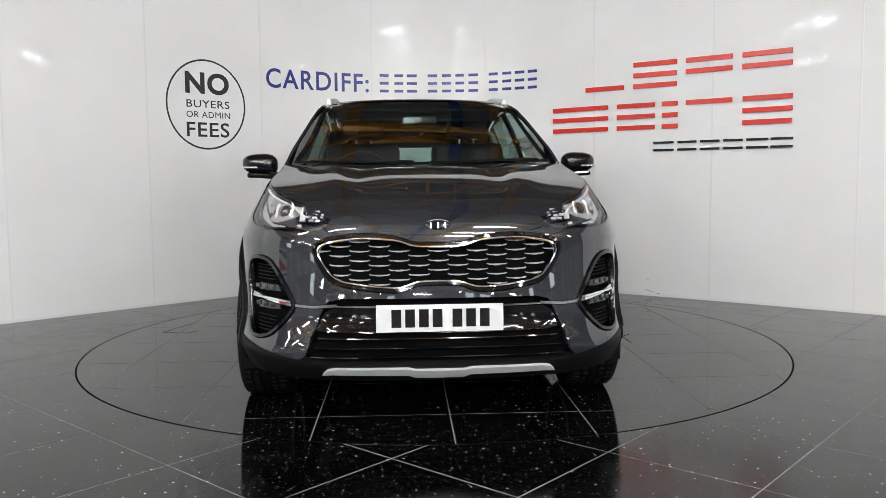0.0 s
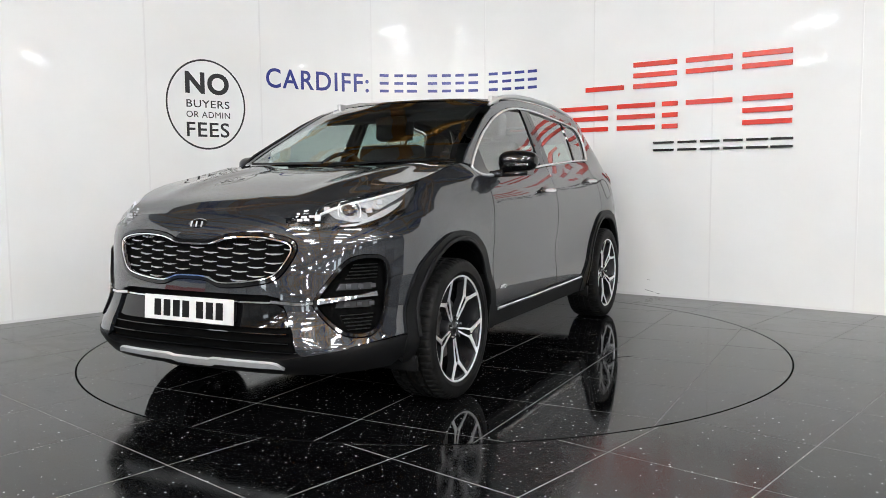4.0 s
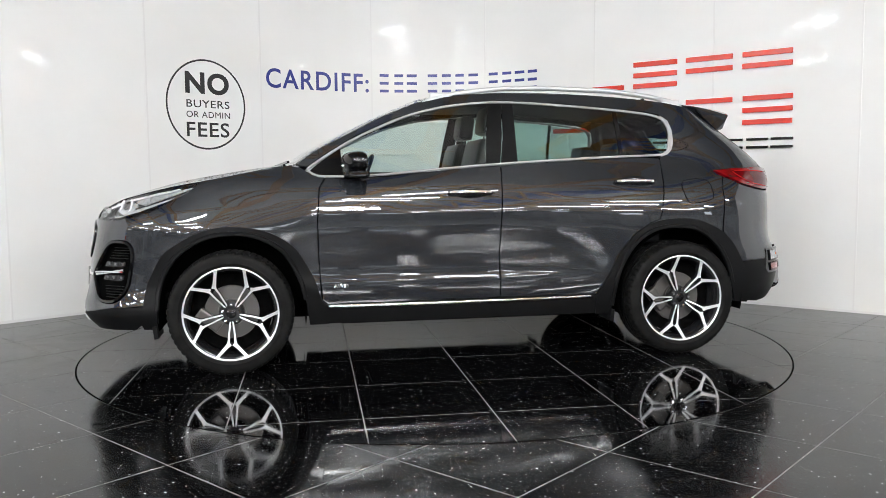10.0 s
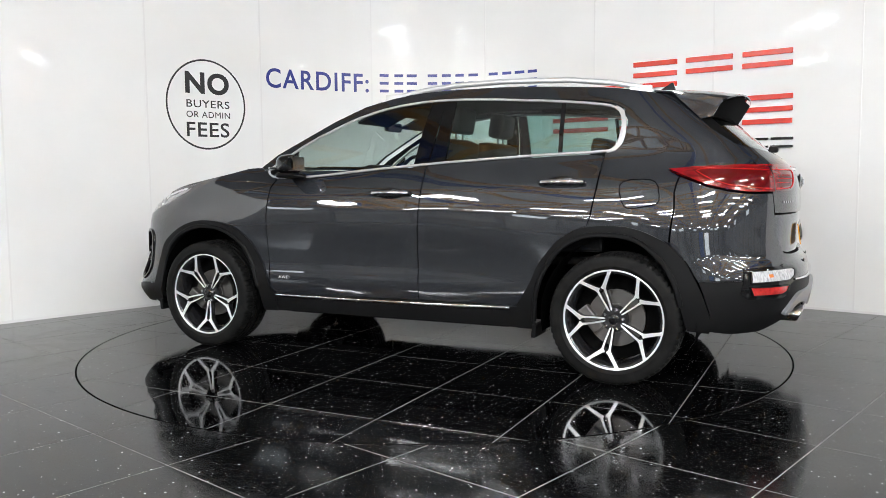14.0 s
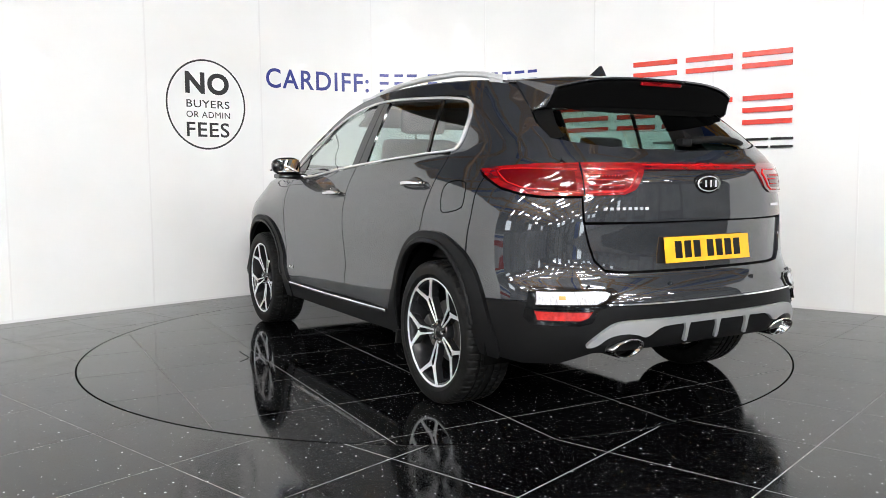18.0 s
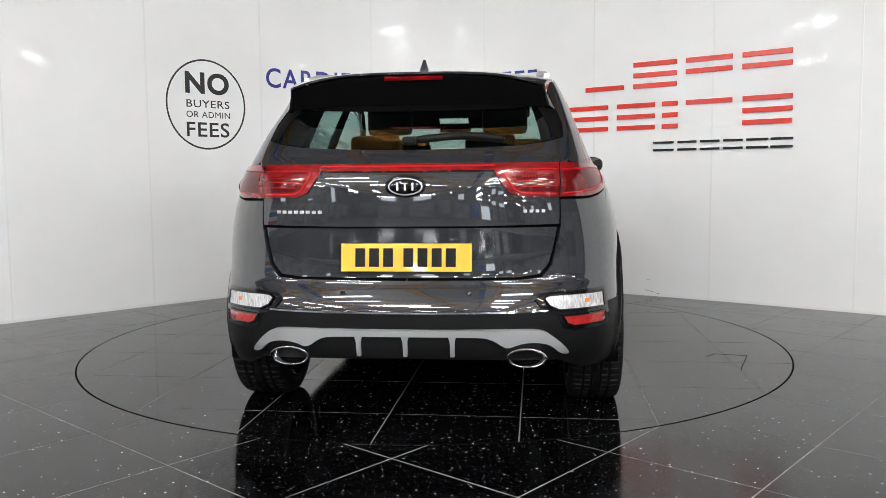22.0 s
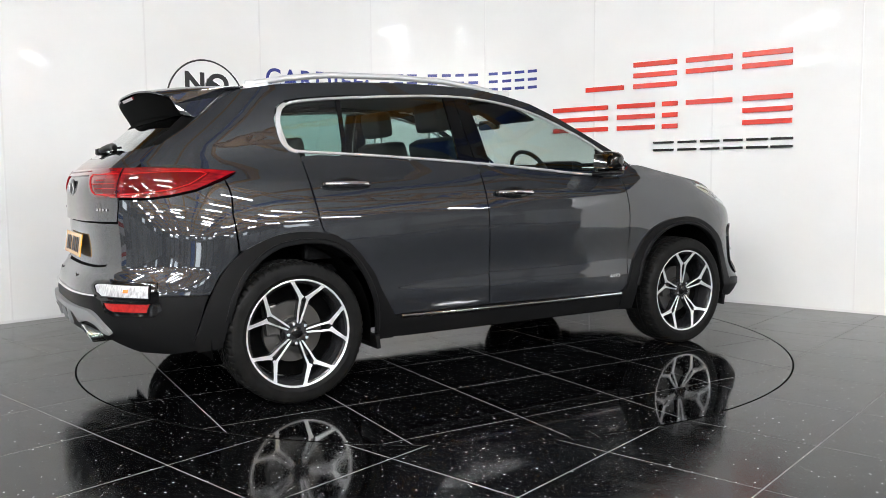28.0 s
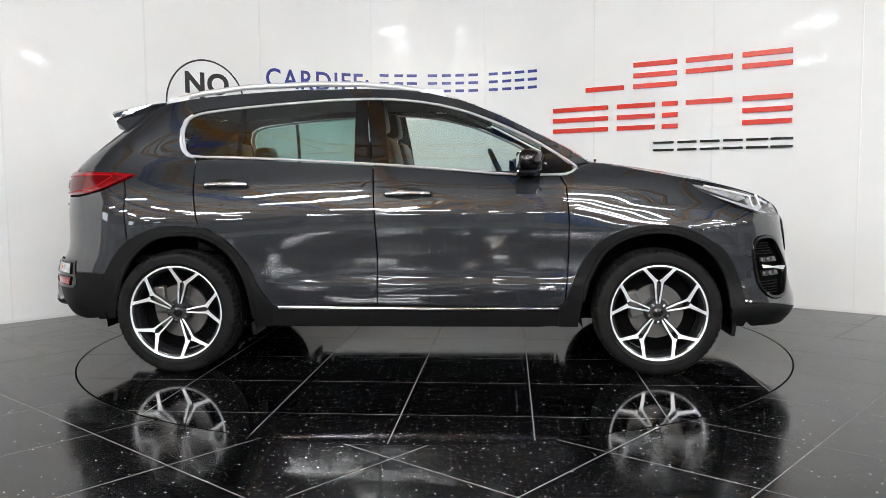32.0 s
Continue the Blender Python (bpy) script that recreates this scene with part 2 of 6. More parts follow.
# town and telephone line
phone = new("wall_lettering")
tagged(phone, "dark blue vinyl town name and number line across the white wall", "sign")
for one in single_letters(letters_bm("CARDIFF:", 1.072, 0.188, 0.0012, 0.014, 1.12)):
    part("letter", decal(one, -1.636, 1.966, 0.0003), BLUE_VINYL, phone)
for a, b in ((-.464, -.348), (-.313, -.198), (-.186, -.059), (.028, .150), (.173, .289), (.312, .423), (.446, .569), (.658, .778), (.802, .924), (.937, 1.065), (1.078, 1.200)):
    w = b - a
    for h in (0, 0.078, 0.156):
        part("number_bar", decal(bars_bm([(0.012, h, w - 0.012, h + 0.028)], 0.0012), a, 1.971, 0.0003), BLUE_VINYL, phone)

# scuffs low on the wall
for s, z, w in ((2.335, .052, .075), (2.35, .149, .03), (2.07, .104, .012), (2.43, .030, .05)):
    part("scuff", decal(bars_bm([(0, 0, w, 0.004)], 0.0006), s, z, 0.0003, -0.2), CONCRETE, wall)
# hatch in the wall
hatch = part("wall_hatch", sheet_bm(1.33, 1.777, 0.155, 0.731, 0.014, 0.002, 0.05), PANEL)
tagged(hatch, "flat white access hatch low on the panelled wall", "hatch", kind="structure")

# red and black raised bars of the firm's sign
sign = new("wall_sign")
tagged(sign, "raised red and black acrylic sign bars on the white wall", "sign")


def sign_bars(s, z, rects, mat):
    part("sign_bar", decal(bars_bm(rects, 0.018), s, z, 0.001), mat, sign)


for s, w, rows in ((1.729, .38, (0,)), (2.203, .40, (0, .096, .192)), (2.686, .40, (.096, .192)), (3.171, .40, (.096, .192))):
    for r in rows:
        sign_bars(s, 1.888 + r, [(0, 0, w, 0.042)], RED_ACRYLIC)
for s, w, rows in ((1.375, .58, (0, .1, .199)), (2.047, .36, (0, .1, .199)), (2.475, .14, (0, .1, .199)), (2.690, .40, (.199,)), (3.180, .40, (0, .1, .199))):
    for r in rows:
        sign_bars(s, 1.517 + r, [(0, 0, w, 0.041)], RED_ACRYLIC)
for a, b in ((2.398, 2.585), (2.621, 2.788), (2.822, 2.989), (3.023, 3.187), (3.218, 3.394), (3.416, 3.592)):
    sign_bars(a, 1.384, [(0, 0, b - a, 0.02)], BLACK_ACRYLIC)
    sign_bars(a, 1.318, [(0, 0, b - a, 0.02)], BLACK_ACRYLIC)


# ---- floor and turntable ----
def tile_mesh(corners, keep, ring_r, mat, lift, joint=0.0028):
    """A tile (square corners) cut by the circle ring_r, kept where keep(centre) holds: top at 0, skirts down."""
    pts = [Vector(c) for c in corners]
    mid = sum(pts, Vector((0, 0))) / 4
    pts = [p + (mid - p).normalized() * joint * 1.414 for p in pts]
    edges = [(0, 1), (1, 2), (2, 3), (3, 0)]
    far, near = max(p.length for p in pts), min(p.length for p in pts)
    if far > ring_r > near - 0.45 * (near > 0):
        base, k = len(pts), 200
        pts += [Vector((ring_r * math.cos(2 * math.pi * i / k), ring_r * math.sin(2 * math.pi * i / k))) for i in range(k)]
        edges += [(base + i, base + (i + 1) % k) for i in range(k)]
    co, _, fs, *_ = delaunay_2d_cdt(pts, edges, [], 0, 1e-6)
    e1, e2 = pts[1] - pts[0], pts[3] - pts[0]
    good = []
    for f in fs:
        c = sum((co[i] for i in f), Vector((0, 0))) / len(f)
        a, b = (c - pts[0]).dot(e1) / e1.length_squared, (c - pts[0]).dot(e2) / e2.length_squared
        if 0 < a < 1 and 0 < b < 1 and keep(c):
            good.append(list(f))
    if not good:
        return None
    used = sorted({i for f in good for i in f})
    at = {i: k for k, i in enumerate(used)}
    a, b = random.uniform(-0.0009, 0.0009), random.uniform(-0.0009, 0.0009)
    verts = [(co[i].x, co[i].y, lift + a * (co[i].x - mid.x) + b * (co[i].y - mid.y)) for i in used]
    faces = [[at[i] for i in f] for f in good]
    count = {}
    for f in faces:
        for i in range(len(f)):
            e = (f[i], f[(i + 1) % len(f)])
            count[e] = count.get(e, 0) + 1
    n = len(verts)
    verts += [(x, y, -0.005) for x, y, _ in verts]
    for (a, b) in list(count):
        if (b, a) not in count:
            faces.append([b, a, a + n, b + n])
    return mesh_of("tile", verts, faces, mat)


T6 = 0.600


def grid_corners(angle, off_u, off_v, i, j):
    a = radians(angle)
    u, v = Vector((math.cos(a), math.sin(a))), Vector((-math.sin(a), math.cos(a)))
    return [(off_u + (i + x) * T6) * u + (off_v + (j + y) * T6) * v for x, y in ((0, 0), (1, 0), (1, 1), (0, 1))]


floor = part("floor", fresh_box((40, 60, 0.3), (0, -12, -0.1501)), GROUT)
tagged(floor, "polished black granite tiled showroom floor", "floor", kind="structure")
FL_ANG, FL_U, FL_V = 48.1, -1.294, -2.065
rest_v, rest_f = [], []
for i in range(-34, 24):
    for j in range(-30, 34):
        q = grid_corners(FL_ANG, FL_U, FL_V, i, j)
        c = sum(q, Vector((0, 0))) / 4
        if abs(c.x) > 11.5 or c.y > 4.6 or c.y < -11.5 or c.length < DISC_R - 0.5:
            continue
        if abs(c.x) < 4.3 and -3.6 < c.y < 3.2 or c.length < DISC_R + 0.5:
            me = tile_mesh(q, lambda p: p.length > DISC_R, DISC_R + 0.006, GRANITE, 0.0006)
            if me:
                part("tile", me, GRANITE, floor)
        else:
            n = len(rest_v)
            rest_v += [(*(p + (c - p) * 0.006), 0.0006) for p in q]
            rest_f.append((n, n + 1, n + 2, n + 3))
tagged(part("tiles_beyond", mesh_of("tiles_beyond", rest_v, rest_f, GRANITE), GRANITE, floor), kind="stuff")

hall_floor = part("hall_floor", box(box(fresh_box((34, 26.4, 0.02), (0, -24.8, -0.0090)), (5.6, 24.0, 0.02), (-14.25, .4, -0.0090)), (5.6, 24.0, 0.02), (14.25, .4, -0.0090)), CONCRETE)
tagged(hall_floor, "dark concrete hall floor beyond the tiles", "floor", kind="structure")
turntable = new("turntable")
tagged(turntable, "round turntable flush in the floor, tiled in black granite", "turntable", kind="structure")
bm = bmesh.new()
bmesh.ops.create_cone(bm, cap_ends=True, segments=160, radius1=DISC_R + 0.004, radius2=DISC_R + 0.004, depth=0.002, matrix=Matrix.Translation((0, 0, -0.0008)))
part("disc", bm, GAP, turntable)
bm = bmesh.new()
bmesh.ops.create_cone(bm, cap_ends=True, segments=160, radius1=DISC_R - 0.009, radius2=DISC_R - 0.009, depth=0.002, matrix=Matrix.Translation((0, 0, -0.0006)))
part("bedding", bm, GROUT_DARK, turntable)
for i in range(-5, 5):
    for j in range(-5, 5):
        q = grid_corners(-1.3, 0.002, -0.008, i, j)
        if min(p.length for p in q) > DISC_R:
            continue
        me = tile_mesh(q, lambda p: p.length < DISC_R, DISC_R - 0.007, DISC_GRANITE, 0.0011)
        if me:
            part("tile", me, DISC_GRANITE, turntable)


def crack(rows):
    """A hairline crack across tiles, along points on the disc."""
    bm = bmesh.new()
    for (x0, y0), (x1, y1) in zip(rows, rows[1:]):
        n = 5
        way = Vector((x1 - x0, y1 - y0)).normalized()
        pts = [(x0 + (x1 - x0) * k / n - way.y * (random.uniform(-.006, .006) if 0 < k < n else 0), y0 + (y1 - y0) * k / n + way.x * (random.uniform(-.006, .006) if 0 < k < n else 0)) for k in range(n + 1)]
        for (ax, ay), (bx, by) in zip(pts, pts[1:]):
            d = Vector((bx - ax, by - ay))
            box(bm, (d.length + .002, .0045, .0006), ((ax + bx) / 2, (ay + by) / 2, .0017), Matrix.Rotation(math.atan2(d.y, d.x), 4, "Z"))
    return part("crack", bm, GAP, turntable)


for rows in ([(-.818, -1.799), (-.441, -1.932), (-.397, -1.756), (-.477, -1.687)], [(-.007, 1.343), (.083, 1.264), (.299, 1.258)], [(.539, 1.11), (.542, .863)], [(.773, 1.018), (1.026, .914), (1.084, .825)]):
    crack(rows)


# ---- the hall round the booth ----
def hall_wall(name, size, at):
    return tagged(part(name, fresh_box(size, at), HALL_WALL), "plain grey rendered hall wall", "wall", kind="structure")


HALL_H = 5.6
SOUTH = -38.0
HALF = 17.0
MIDY, LENY = (12.3 + SOUTH) / 2, 12.3 - SOUTH
hall_wall("wall_south", (2 * HALF, 0.3, HALL_H), (0, SOUTH - 0.15, HALL_H / 2))
hall_wall("wall_east", (0.3, LENY, HALL_H), (HALF, MIDY, HALL_H / 2))
hall_wall("wall_west", (0.3, LENY, HALL_H), (-HALF, MIDY, HALL_H / 2))
hall_wall("wall_back", (2 * HALF, 0.3, HALL_H), (0, 12.15, HALL_H / 2))
tagged(part("ceiling", fresh_box((2 * HALF + .3, LENY, 0.2), (0, MIDY, HALL_H + 0.1)), ROOF_SHEET), "grey sheet roof of the hall", "ceiling", kind="structure")
for x in (-14.0, -9.0, -4.2, 0.5, 5.2, 9.6, 14.2):
    tagged(part("roof_beam", fresh_box((0.20, LENY - .6, 0.28), (x, MIDY, HALL_H - 0.18), bevel=0.008), BLUE_STEEL), "blue painted steel roof beam under grey sheeting", "beam", "roof beams")


for k in range(14):
    tagged(part("roof_purlin", fresh_box((0.22, LENY - .6, 0.16), (-15.9 + 2.45 * k, MIDY, HALL_H - 0.07), bevel=0.008), RAFTER), "orange-brown timber roof purlin under grey sheeting", "beam", "roof purlins")


def roof_truss():
    """A lattice truss across the hall: two chords, posts and crossing braces."""
    tr = new("roof_truss")
    tagged(tr, "orange painted lattice roof truss across the hall", "truss", "roof trusses")
    for z in (0.0, 0.72):
        part("chord", fresh_box((2 * HALF - .1, 0.11, 0.09), (0, 0, z), bevel=0.006), RAFTER, tr)
    step = 1.46
    for k in range(22):
        x = -16.1 + k * step
        for way in (1, -1):
            turn = Matrix.Rotation(way * math.atan2(0.72, step), 4, "Y")
            part("brace", fresh_box((math.hypot(step, 0.72) - .05, 0.05, 0.05), (x + step / 2, 0.02 * way, 0.36), turn), RAFTER, tr)
        part("post", fresh_box((0.05, 0.06, 0.64), (x, 0, 0.36)), RAFTER, tr)
    return tr


truss = roof_truss()
for k, y in enumerate((9.0, 5.5, 2.2, -1.2, -4.6, -8.0, -11.4, -14.8, -20.0, -26.0, -32.0)):
    m = pose(0, y, HALL_H - 1.14)
    if k == 0:
        truss.matrix_basis = m
    else:
        copy_thing(truss, m)


# lining of the hall: unseen sheeted bays added for reflections, shutters and windows
def bay(name, label, category, along, width, z0, z1, side, mat, rib=0.0):
    """One bay on a hall wall: side S, E or W; along is its middle on that wall."""
    bm = bmesh.new()
    n = max(1, round(width / rib)) if rib else 1
    for i in range(n):
        a = along - width / 2 + (i + .5) * width / n
        w = width / n * (0.975 if rib else 1)
        if side == "S":
            box(bm, (w, 0.05, z1 - z0), (a, SOUTH + 0.03, (z0 + z1) / 2))
        else:
            box(bm, (0.05, w, z1 - z0), ((HALF - .18 if side == "E" else .18 - HALF), a, (z0 + z1) / 2))
    return tagged(part(name, bm, mat), label, category, category + "s", "structure")


for k, x in enumerate((-13.4, -10.4, -7.4, -4.4, -1.4, 1.6, 4.6, 7.6, 10.4, 13.4)):
    if k == 6:
        bay("hall_doorway", "glazed doorway full of daylight in the hall wall", "doorway", x, 2.4, 0.0, 2.9, "S", DAYLIGHT, 0.6)
    else:
        bay("added_sheeting", "unseen ribbed sheeting added for the paint to reflect", "sheeting", x, (2.9, 2.1, 2.5, 1.6)[k % 4], 0.0 if k % 3 else 1.3, (3.4, 2.9, 3.2)[k % 3], "S", GREY_SHEET if k != 5 else BLUE_SHEET, 0.33)
    if k in (1, 2, 4, 7, 8):
        bay("hall_window", "bright daylight window high in the hall wall", "window", x, (2.4, 1.3, 1.9)[k % 3], 3.6, 4.5, "S", DAYLIGHT)
for side in ("E", "W"):
    for k, y in enumerate((-34.4, -31.2, -28.0, -24.8, -21.6, -18.4, -15.2, -12.0, -8.8, -5.6, -2.4, .8)):
        bay("added_sheeting", "unseen ribbed sheeting added for the paint to reflect", "sheeting", y, 2.9, 0.0 if k % 2 else 0.8, 3.2, side, GREY_SHEET, 0.33)
        if k in ((1, 3, 6, 10) if side == "E" else (2, 5, 8, 10)):
            bay("hall_window", "bright daylight window high in the hall wall", "window", y, 1.7, 3.5, 4.5, side, DAYLIGHT)
# painted board on the hall wall
board = new("painted_board")
tagged(board, "white painted board with red and blue bands on the hall wall", "board")
part("panel", fresh_box((0.05, 3.2, 2.2), (.24 - HALF, -6.2, 1.5), bevel=0.01), WHITE_BOARD, board)
part("band", fresh_box((0.02, 3.2, 0.5), (.28 - HALF, -6.2, 1.2)), RED_ACRYLIC, board)
part("band", fresh_box((0.02, 3.2, 0.5), (.28 - HALF, -6.2, 2.1)), BLUE_SHEET, board)


def strip_lamp():
    lamp = new("strip_lamp")
    tagged(lamp, "white batten strip lamp hanging from the roof, lit", "lamp", "strip lamps")
    part("housing", fresh_box((1.56, 0.06, 0.04), (0, 0, 0.062), bevel=0.01), WHITE_METAL, lamp)
    bm = bmesh.new()
    rows = []
    for k in range(8):
        a = math.pi * (k / 7 * 1.56 - .28)
        rows.append([bm.verts.new((x, 0.060 * math.cos(a), 0.010 - 0.040 * math.sin(a))) for x in (-0.76, 0.76)])
    for a, b in zip(rows, rows[1:]):
        bm.faces.new((a[0], a[1], b[1], b[0]))
    for i in (0, 1):
        bm.faces.new([r[i] for r in rows])
    part("diffuser", bm, TUBE, lamp, "lit white diffuser")
    for x in (-0.6, 0.6):
        part("hanger", fresh_box((0.008, 0.008, 1.4), (x, 0, 0.77)), WHITE_METAL, lamp)
    return lamp


first = strip_lamp()
LAMPS = []
for j, x in enumerate((-10.6, -6.4, -2.3, 2.1, 6.3, 10.7)):
    for k in range(7):
        if (3 * j + 5 * k) % 4:
            LAMPS.append((x + random.uniform(-.5, .5), -5.5 - 1.62 * k + random.uniform(-.35, .35), random.choice((0, 0, 0, 90)) + random.uniform(-7, 7)))
for k in range(16):
    LAMPS.append((-13 + 26 * ((k * 7) % 16) / 15 + random.uniform(-.6, .6), -18.5 - 1.15 * k, random.choice((0, 90)) + random.uniform(-8, 8)))
for k, (x, y, a) in enumerate(LAMPS):
    m = pose(x, y, 4.15, 0, 0, a)
    if k == 0:
        first.matrix_basis = m
    else:
        copy_thing(first, m)


# ================= the car =================
# car space: x forward, y to its left, z up, origin on the floor midway between the axles
PAINT = material("dark_grey_metallic_paint", (0.016, 0.0175, 0.0210), 0.4, 0.15, Specular_IOR_Level=0.1, Coat_Weight=1.0, Coat_Roughness=0.03, Coat_IOR=1.74)
add_noise(PAINT, 900, 0.36, 0.48, "Roughness", 2)
add_bump(PAINT, 5.0, 0.35, 0.0022, 1.5, (1, 1, 1.6))
paint_nodes, paint_links, paint_base = nodes_of(PAINT)
paint_links.new(paint_base.inputs["Normal"].links[0].from_socket, paint_base.inputs["Coat Normal"])
PLASTIC = add_bump(material("black_grained_plastic", (0.006, 0.006, 0.0063), 0.42, Specular_IOR_Level=0.10), 600, 0.25, 0.0006)
GLOSS = material("gloss_black_plastic", (0.003, 0.003, 0.0033), 0.05)
CHROME = material("chrome", (0.78, 0.78, 0.79), 0.06, 1.0)
SATIN = add_noise(material("satin_silver_paint", (0.60, 0.605, 0.615), 0.34, 0.4), 6, 0.32, 0.36)
SKID = add_noise(material("satin_grey_skid", (0.34, 0.345, 0.35), 0.36, 0.5), 6, 0.32, 0.42)
CUT_ALLOY = material("diamond_cut_alloy", (0.86, 0.86, 0.87), 0.3, 0.7)
DARK_ALLOY = material("black_painted_alloy", (0.015, 0.015, 0.016), 0.18)
RUBBER = add_bump(add_noise(material("tyre_rubber", (0.010, 0.010, 0.010), 0.55, Specular_IOR_Level=0.09), 20, (0.004, 0.004, 0.004), (0.010, 0.0098, 0.0095), "Base Color"), 300, 0.3, 0.0008)
STEEL = material("brake_steel", (0.11, 0.105, 0.10), 0.38, 0.8)
UNDER = material("underbody_black", (0.002, 0.002, 0.002), 0.8, Specular_IOR_Level=0.03)
CABIN = add_noise(material("black_cabin_trim", (0.006, 0.006, 0.0065), 0.6, Specular_IOR_Level=0.15), 60, 0.5, 0.7)
LEATHER = add_bump(material("black_leather", (0.006, 0.006, 0.006), 0.45, Specular_IOR_Level=0.2), 150, 0.3, 0.001)
HEADLINER = material("black_headliner", (0.012, 0.012, 0.012), 0.9)
RED_LENS = material("red_lamp_lens", (0.21, 0.003, 0.005), 0.12, 0.0, Specular_IOR_Level=0.4, Coat_Weight=1.0, Coat_Roughness=0.01)
add_noise(RED_LENS, 14, (0.085, 0.0012, 0.003), (0.25, 0.004, 0.006), "Base Color", 3, 0.5, (1, 1, 5))
RED_GLOW = material("red_lamp_reflector", (0.36, 0.009, 0.010), 0.12, 0.0)
RED_REFLECTOR = add_noise(material("red_reflector", (0.36, 0.01, 0.01), 0.12, Coat_Weight=1.0), 60, (0.24, 0.006, 0.006), (0.42, 0.014, 0.012), "Base Color")
CLEAR_LAMP = material("clear_lamp_reflector", (0.78, 0.78, 0.79), 0.16, 0.92)
# pale colour in place of what the chrome lamp bowls would mirror
LAMP_GLEAM = add_noise(material("painted_lamp_gleam", (0.6, 0.6, 0.61), 0.25, 0.2, Coat_Weight=1.0), 30, (0.42, 0.42, 0.43), (0.68, 0.68, 0.69), "Base Color", stretch=(6, 1, 1))
DEEP_RED = material("deep_red_lens", (0.085, 0.0012, 0.0025), 0.05, Specular_IOR_Level=0.5)
REVERSE_LENS = add_noise(material("clear_ribbed_lens", (0.6, 0.6, 0.61), 0.14, 0.1), 40, (0.26, 0.26, 0.27), (0.60, 0.60, 0.61), "Base Color", stretch=(1, 4, 1))
AMBER = material("amber_bulb", (0.75, 0.22, 0.05), 0.2, 0.2)
LAMP_DARK = material("lamp_housing_silver", (0.24, 0.24, 0.245), 0.22, 0.75)
WHITE_PLATE = material("white_reflective_plate", (0.62, 0.62, 0.61), 0.3, Coat_Weight=1.0, Coat_Roughness=0.04)
YELLOW_PLATE = material("yellow_reflective_plate", (0.82, 0.38, 0.006), 0.3, Coat_Weight=1.0, Coat_Roughness=0.04)
PLATE_INK = material("plate_black", (0.008, 0.008, 0.008), 0.4, Specular_IOR_Level=0.1)


def glass(name, tint, gloss=0.0, reflect=0.92):
    m = material(name, tint, gloss, 0.0, IOR=1.45, Transmission_Weight=1.0)
    n, l, b = nodes_of(m)
    out = n["Material Output"]
    clear, shine, mix, fr = n.new("ShaderNodeBsdfTransparent"), n.new("ShaderNodeBsdfGlossy"), n.new("ShaderNodeMixShader"), n.new("ShaderNodeLayerWeight")
    power, scale = n.new("ShaderNodeMath"), n.new("ShaderNodeMath")
    power.operation, power.inputs[1].default_value = "POWER", 3.4
    scale.operation, scale.inputs[1].default_value, scale.inputs[2].default_value = "MULTIPLY_ADD", reflect, 0.10
    fr.inputs["Blend"].default_value = 0.5
    l.new(fr.outputs["Facing"], power.inputs[0])
    l.new(power.outputs[0], scale.inputs[0])
    clear.inputs[0].default_value = (*tint, 1)
    shine.inputs["Roughness"].default_value = 0.0
    shine.inputs[0].default_value = (1, 1, 1, 1)
    l.new(scale.outputs[0], mix.inputs[0])
    l.new(clear.outputs[0], mix.inputs[1])
    l.new(shine.outputs[0], mix.inputs[2])
    l.new(mix.outputs[0], out.inputs[0])
    return m


GLASS = glass("green_tinted_glass", (0.78, 0.87, 0.84))
DARK_GLASS = glass("privacy_glass", (0.45, 0.62, 0.58))
FOG_LAMP = material("dark_fog_lamp", (0.03, 0.03, 0.032), 0.08, 0.1)
FOG_CELL = material("fog_lamp_cell", (0.12, 0.12, 0.125), 0.12, 0.7)
SATIN_CHROME = material("satin_chrome", (0.74, 0.74, 0.75), 0.2, 0.6)
LENS = glass("clear_lamp_lens", (0.92, 0.93, 0.94), reflect=0.35)
CUBE = material("frosted_led_cube", (0.52, 0.52, 0.53), 0.22, 0.3)
DAY_STRIP = material("white_light_guide", (0.8, 0.8, 0.8), 0.3)
PROJECTOR = material("projector_glass", (0.05, 0.035, 0.028), 0.05, 0.2, Coat_Weight=1.0)
BLACK_SATIN = material("satin_black_trim", (0.004, 0.004, 0.004), 0.5, Specular_IOR_Level=0.08)

XA, XB, NF, NR = 1.30, -1.30, 2.9, 3.0


def table(pairs):
    a = np.array(pairs, float)
    a = a[np.argsort(a[:, 0])]
    x, y = a[:, 0], a[:, 1]
    d = np.diff(y) / np.diff(x)
    m = np.r_[d[0], np.where(d[:-1] * d[1:] > 0, 2 * d[:-1] * d[1:] / (d[:-1] + d[1:] + 1e-12), 0), d[-1]]

    def at(q):
        q = min(max(q, x[0]), x[-1])
        i = min(int(np.searchsorted(x, q, "right")) - 1, len(x) - 2)
        h = x[i + 1] - x[i]
        t = (q - x[i]) / h
        return float((2 * t**3 - 3 * t**2 + 1) * y[i] + (t**3 - 2 * t**2 + t) * h * m[i] + (-2 * t**3 + 3 * t**2) * y[i + 1] + (t**3 - t**2) * h * m[i + 1])
    return at


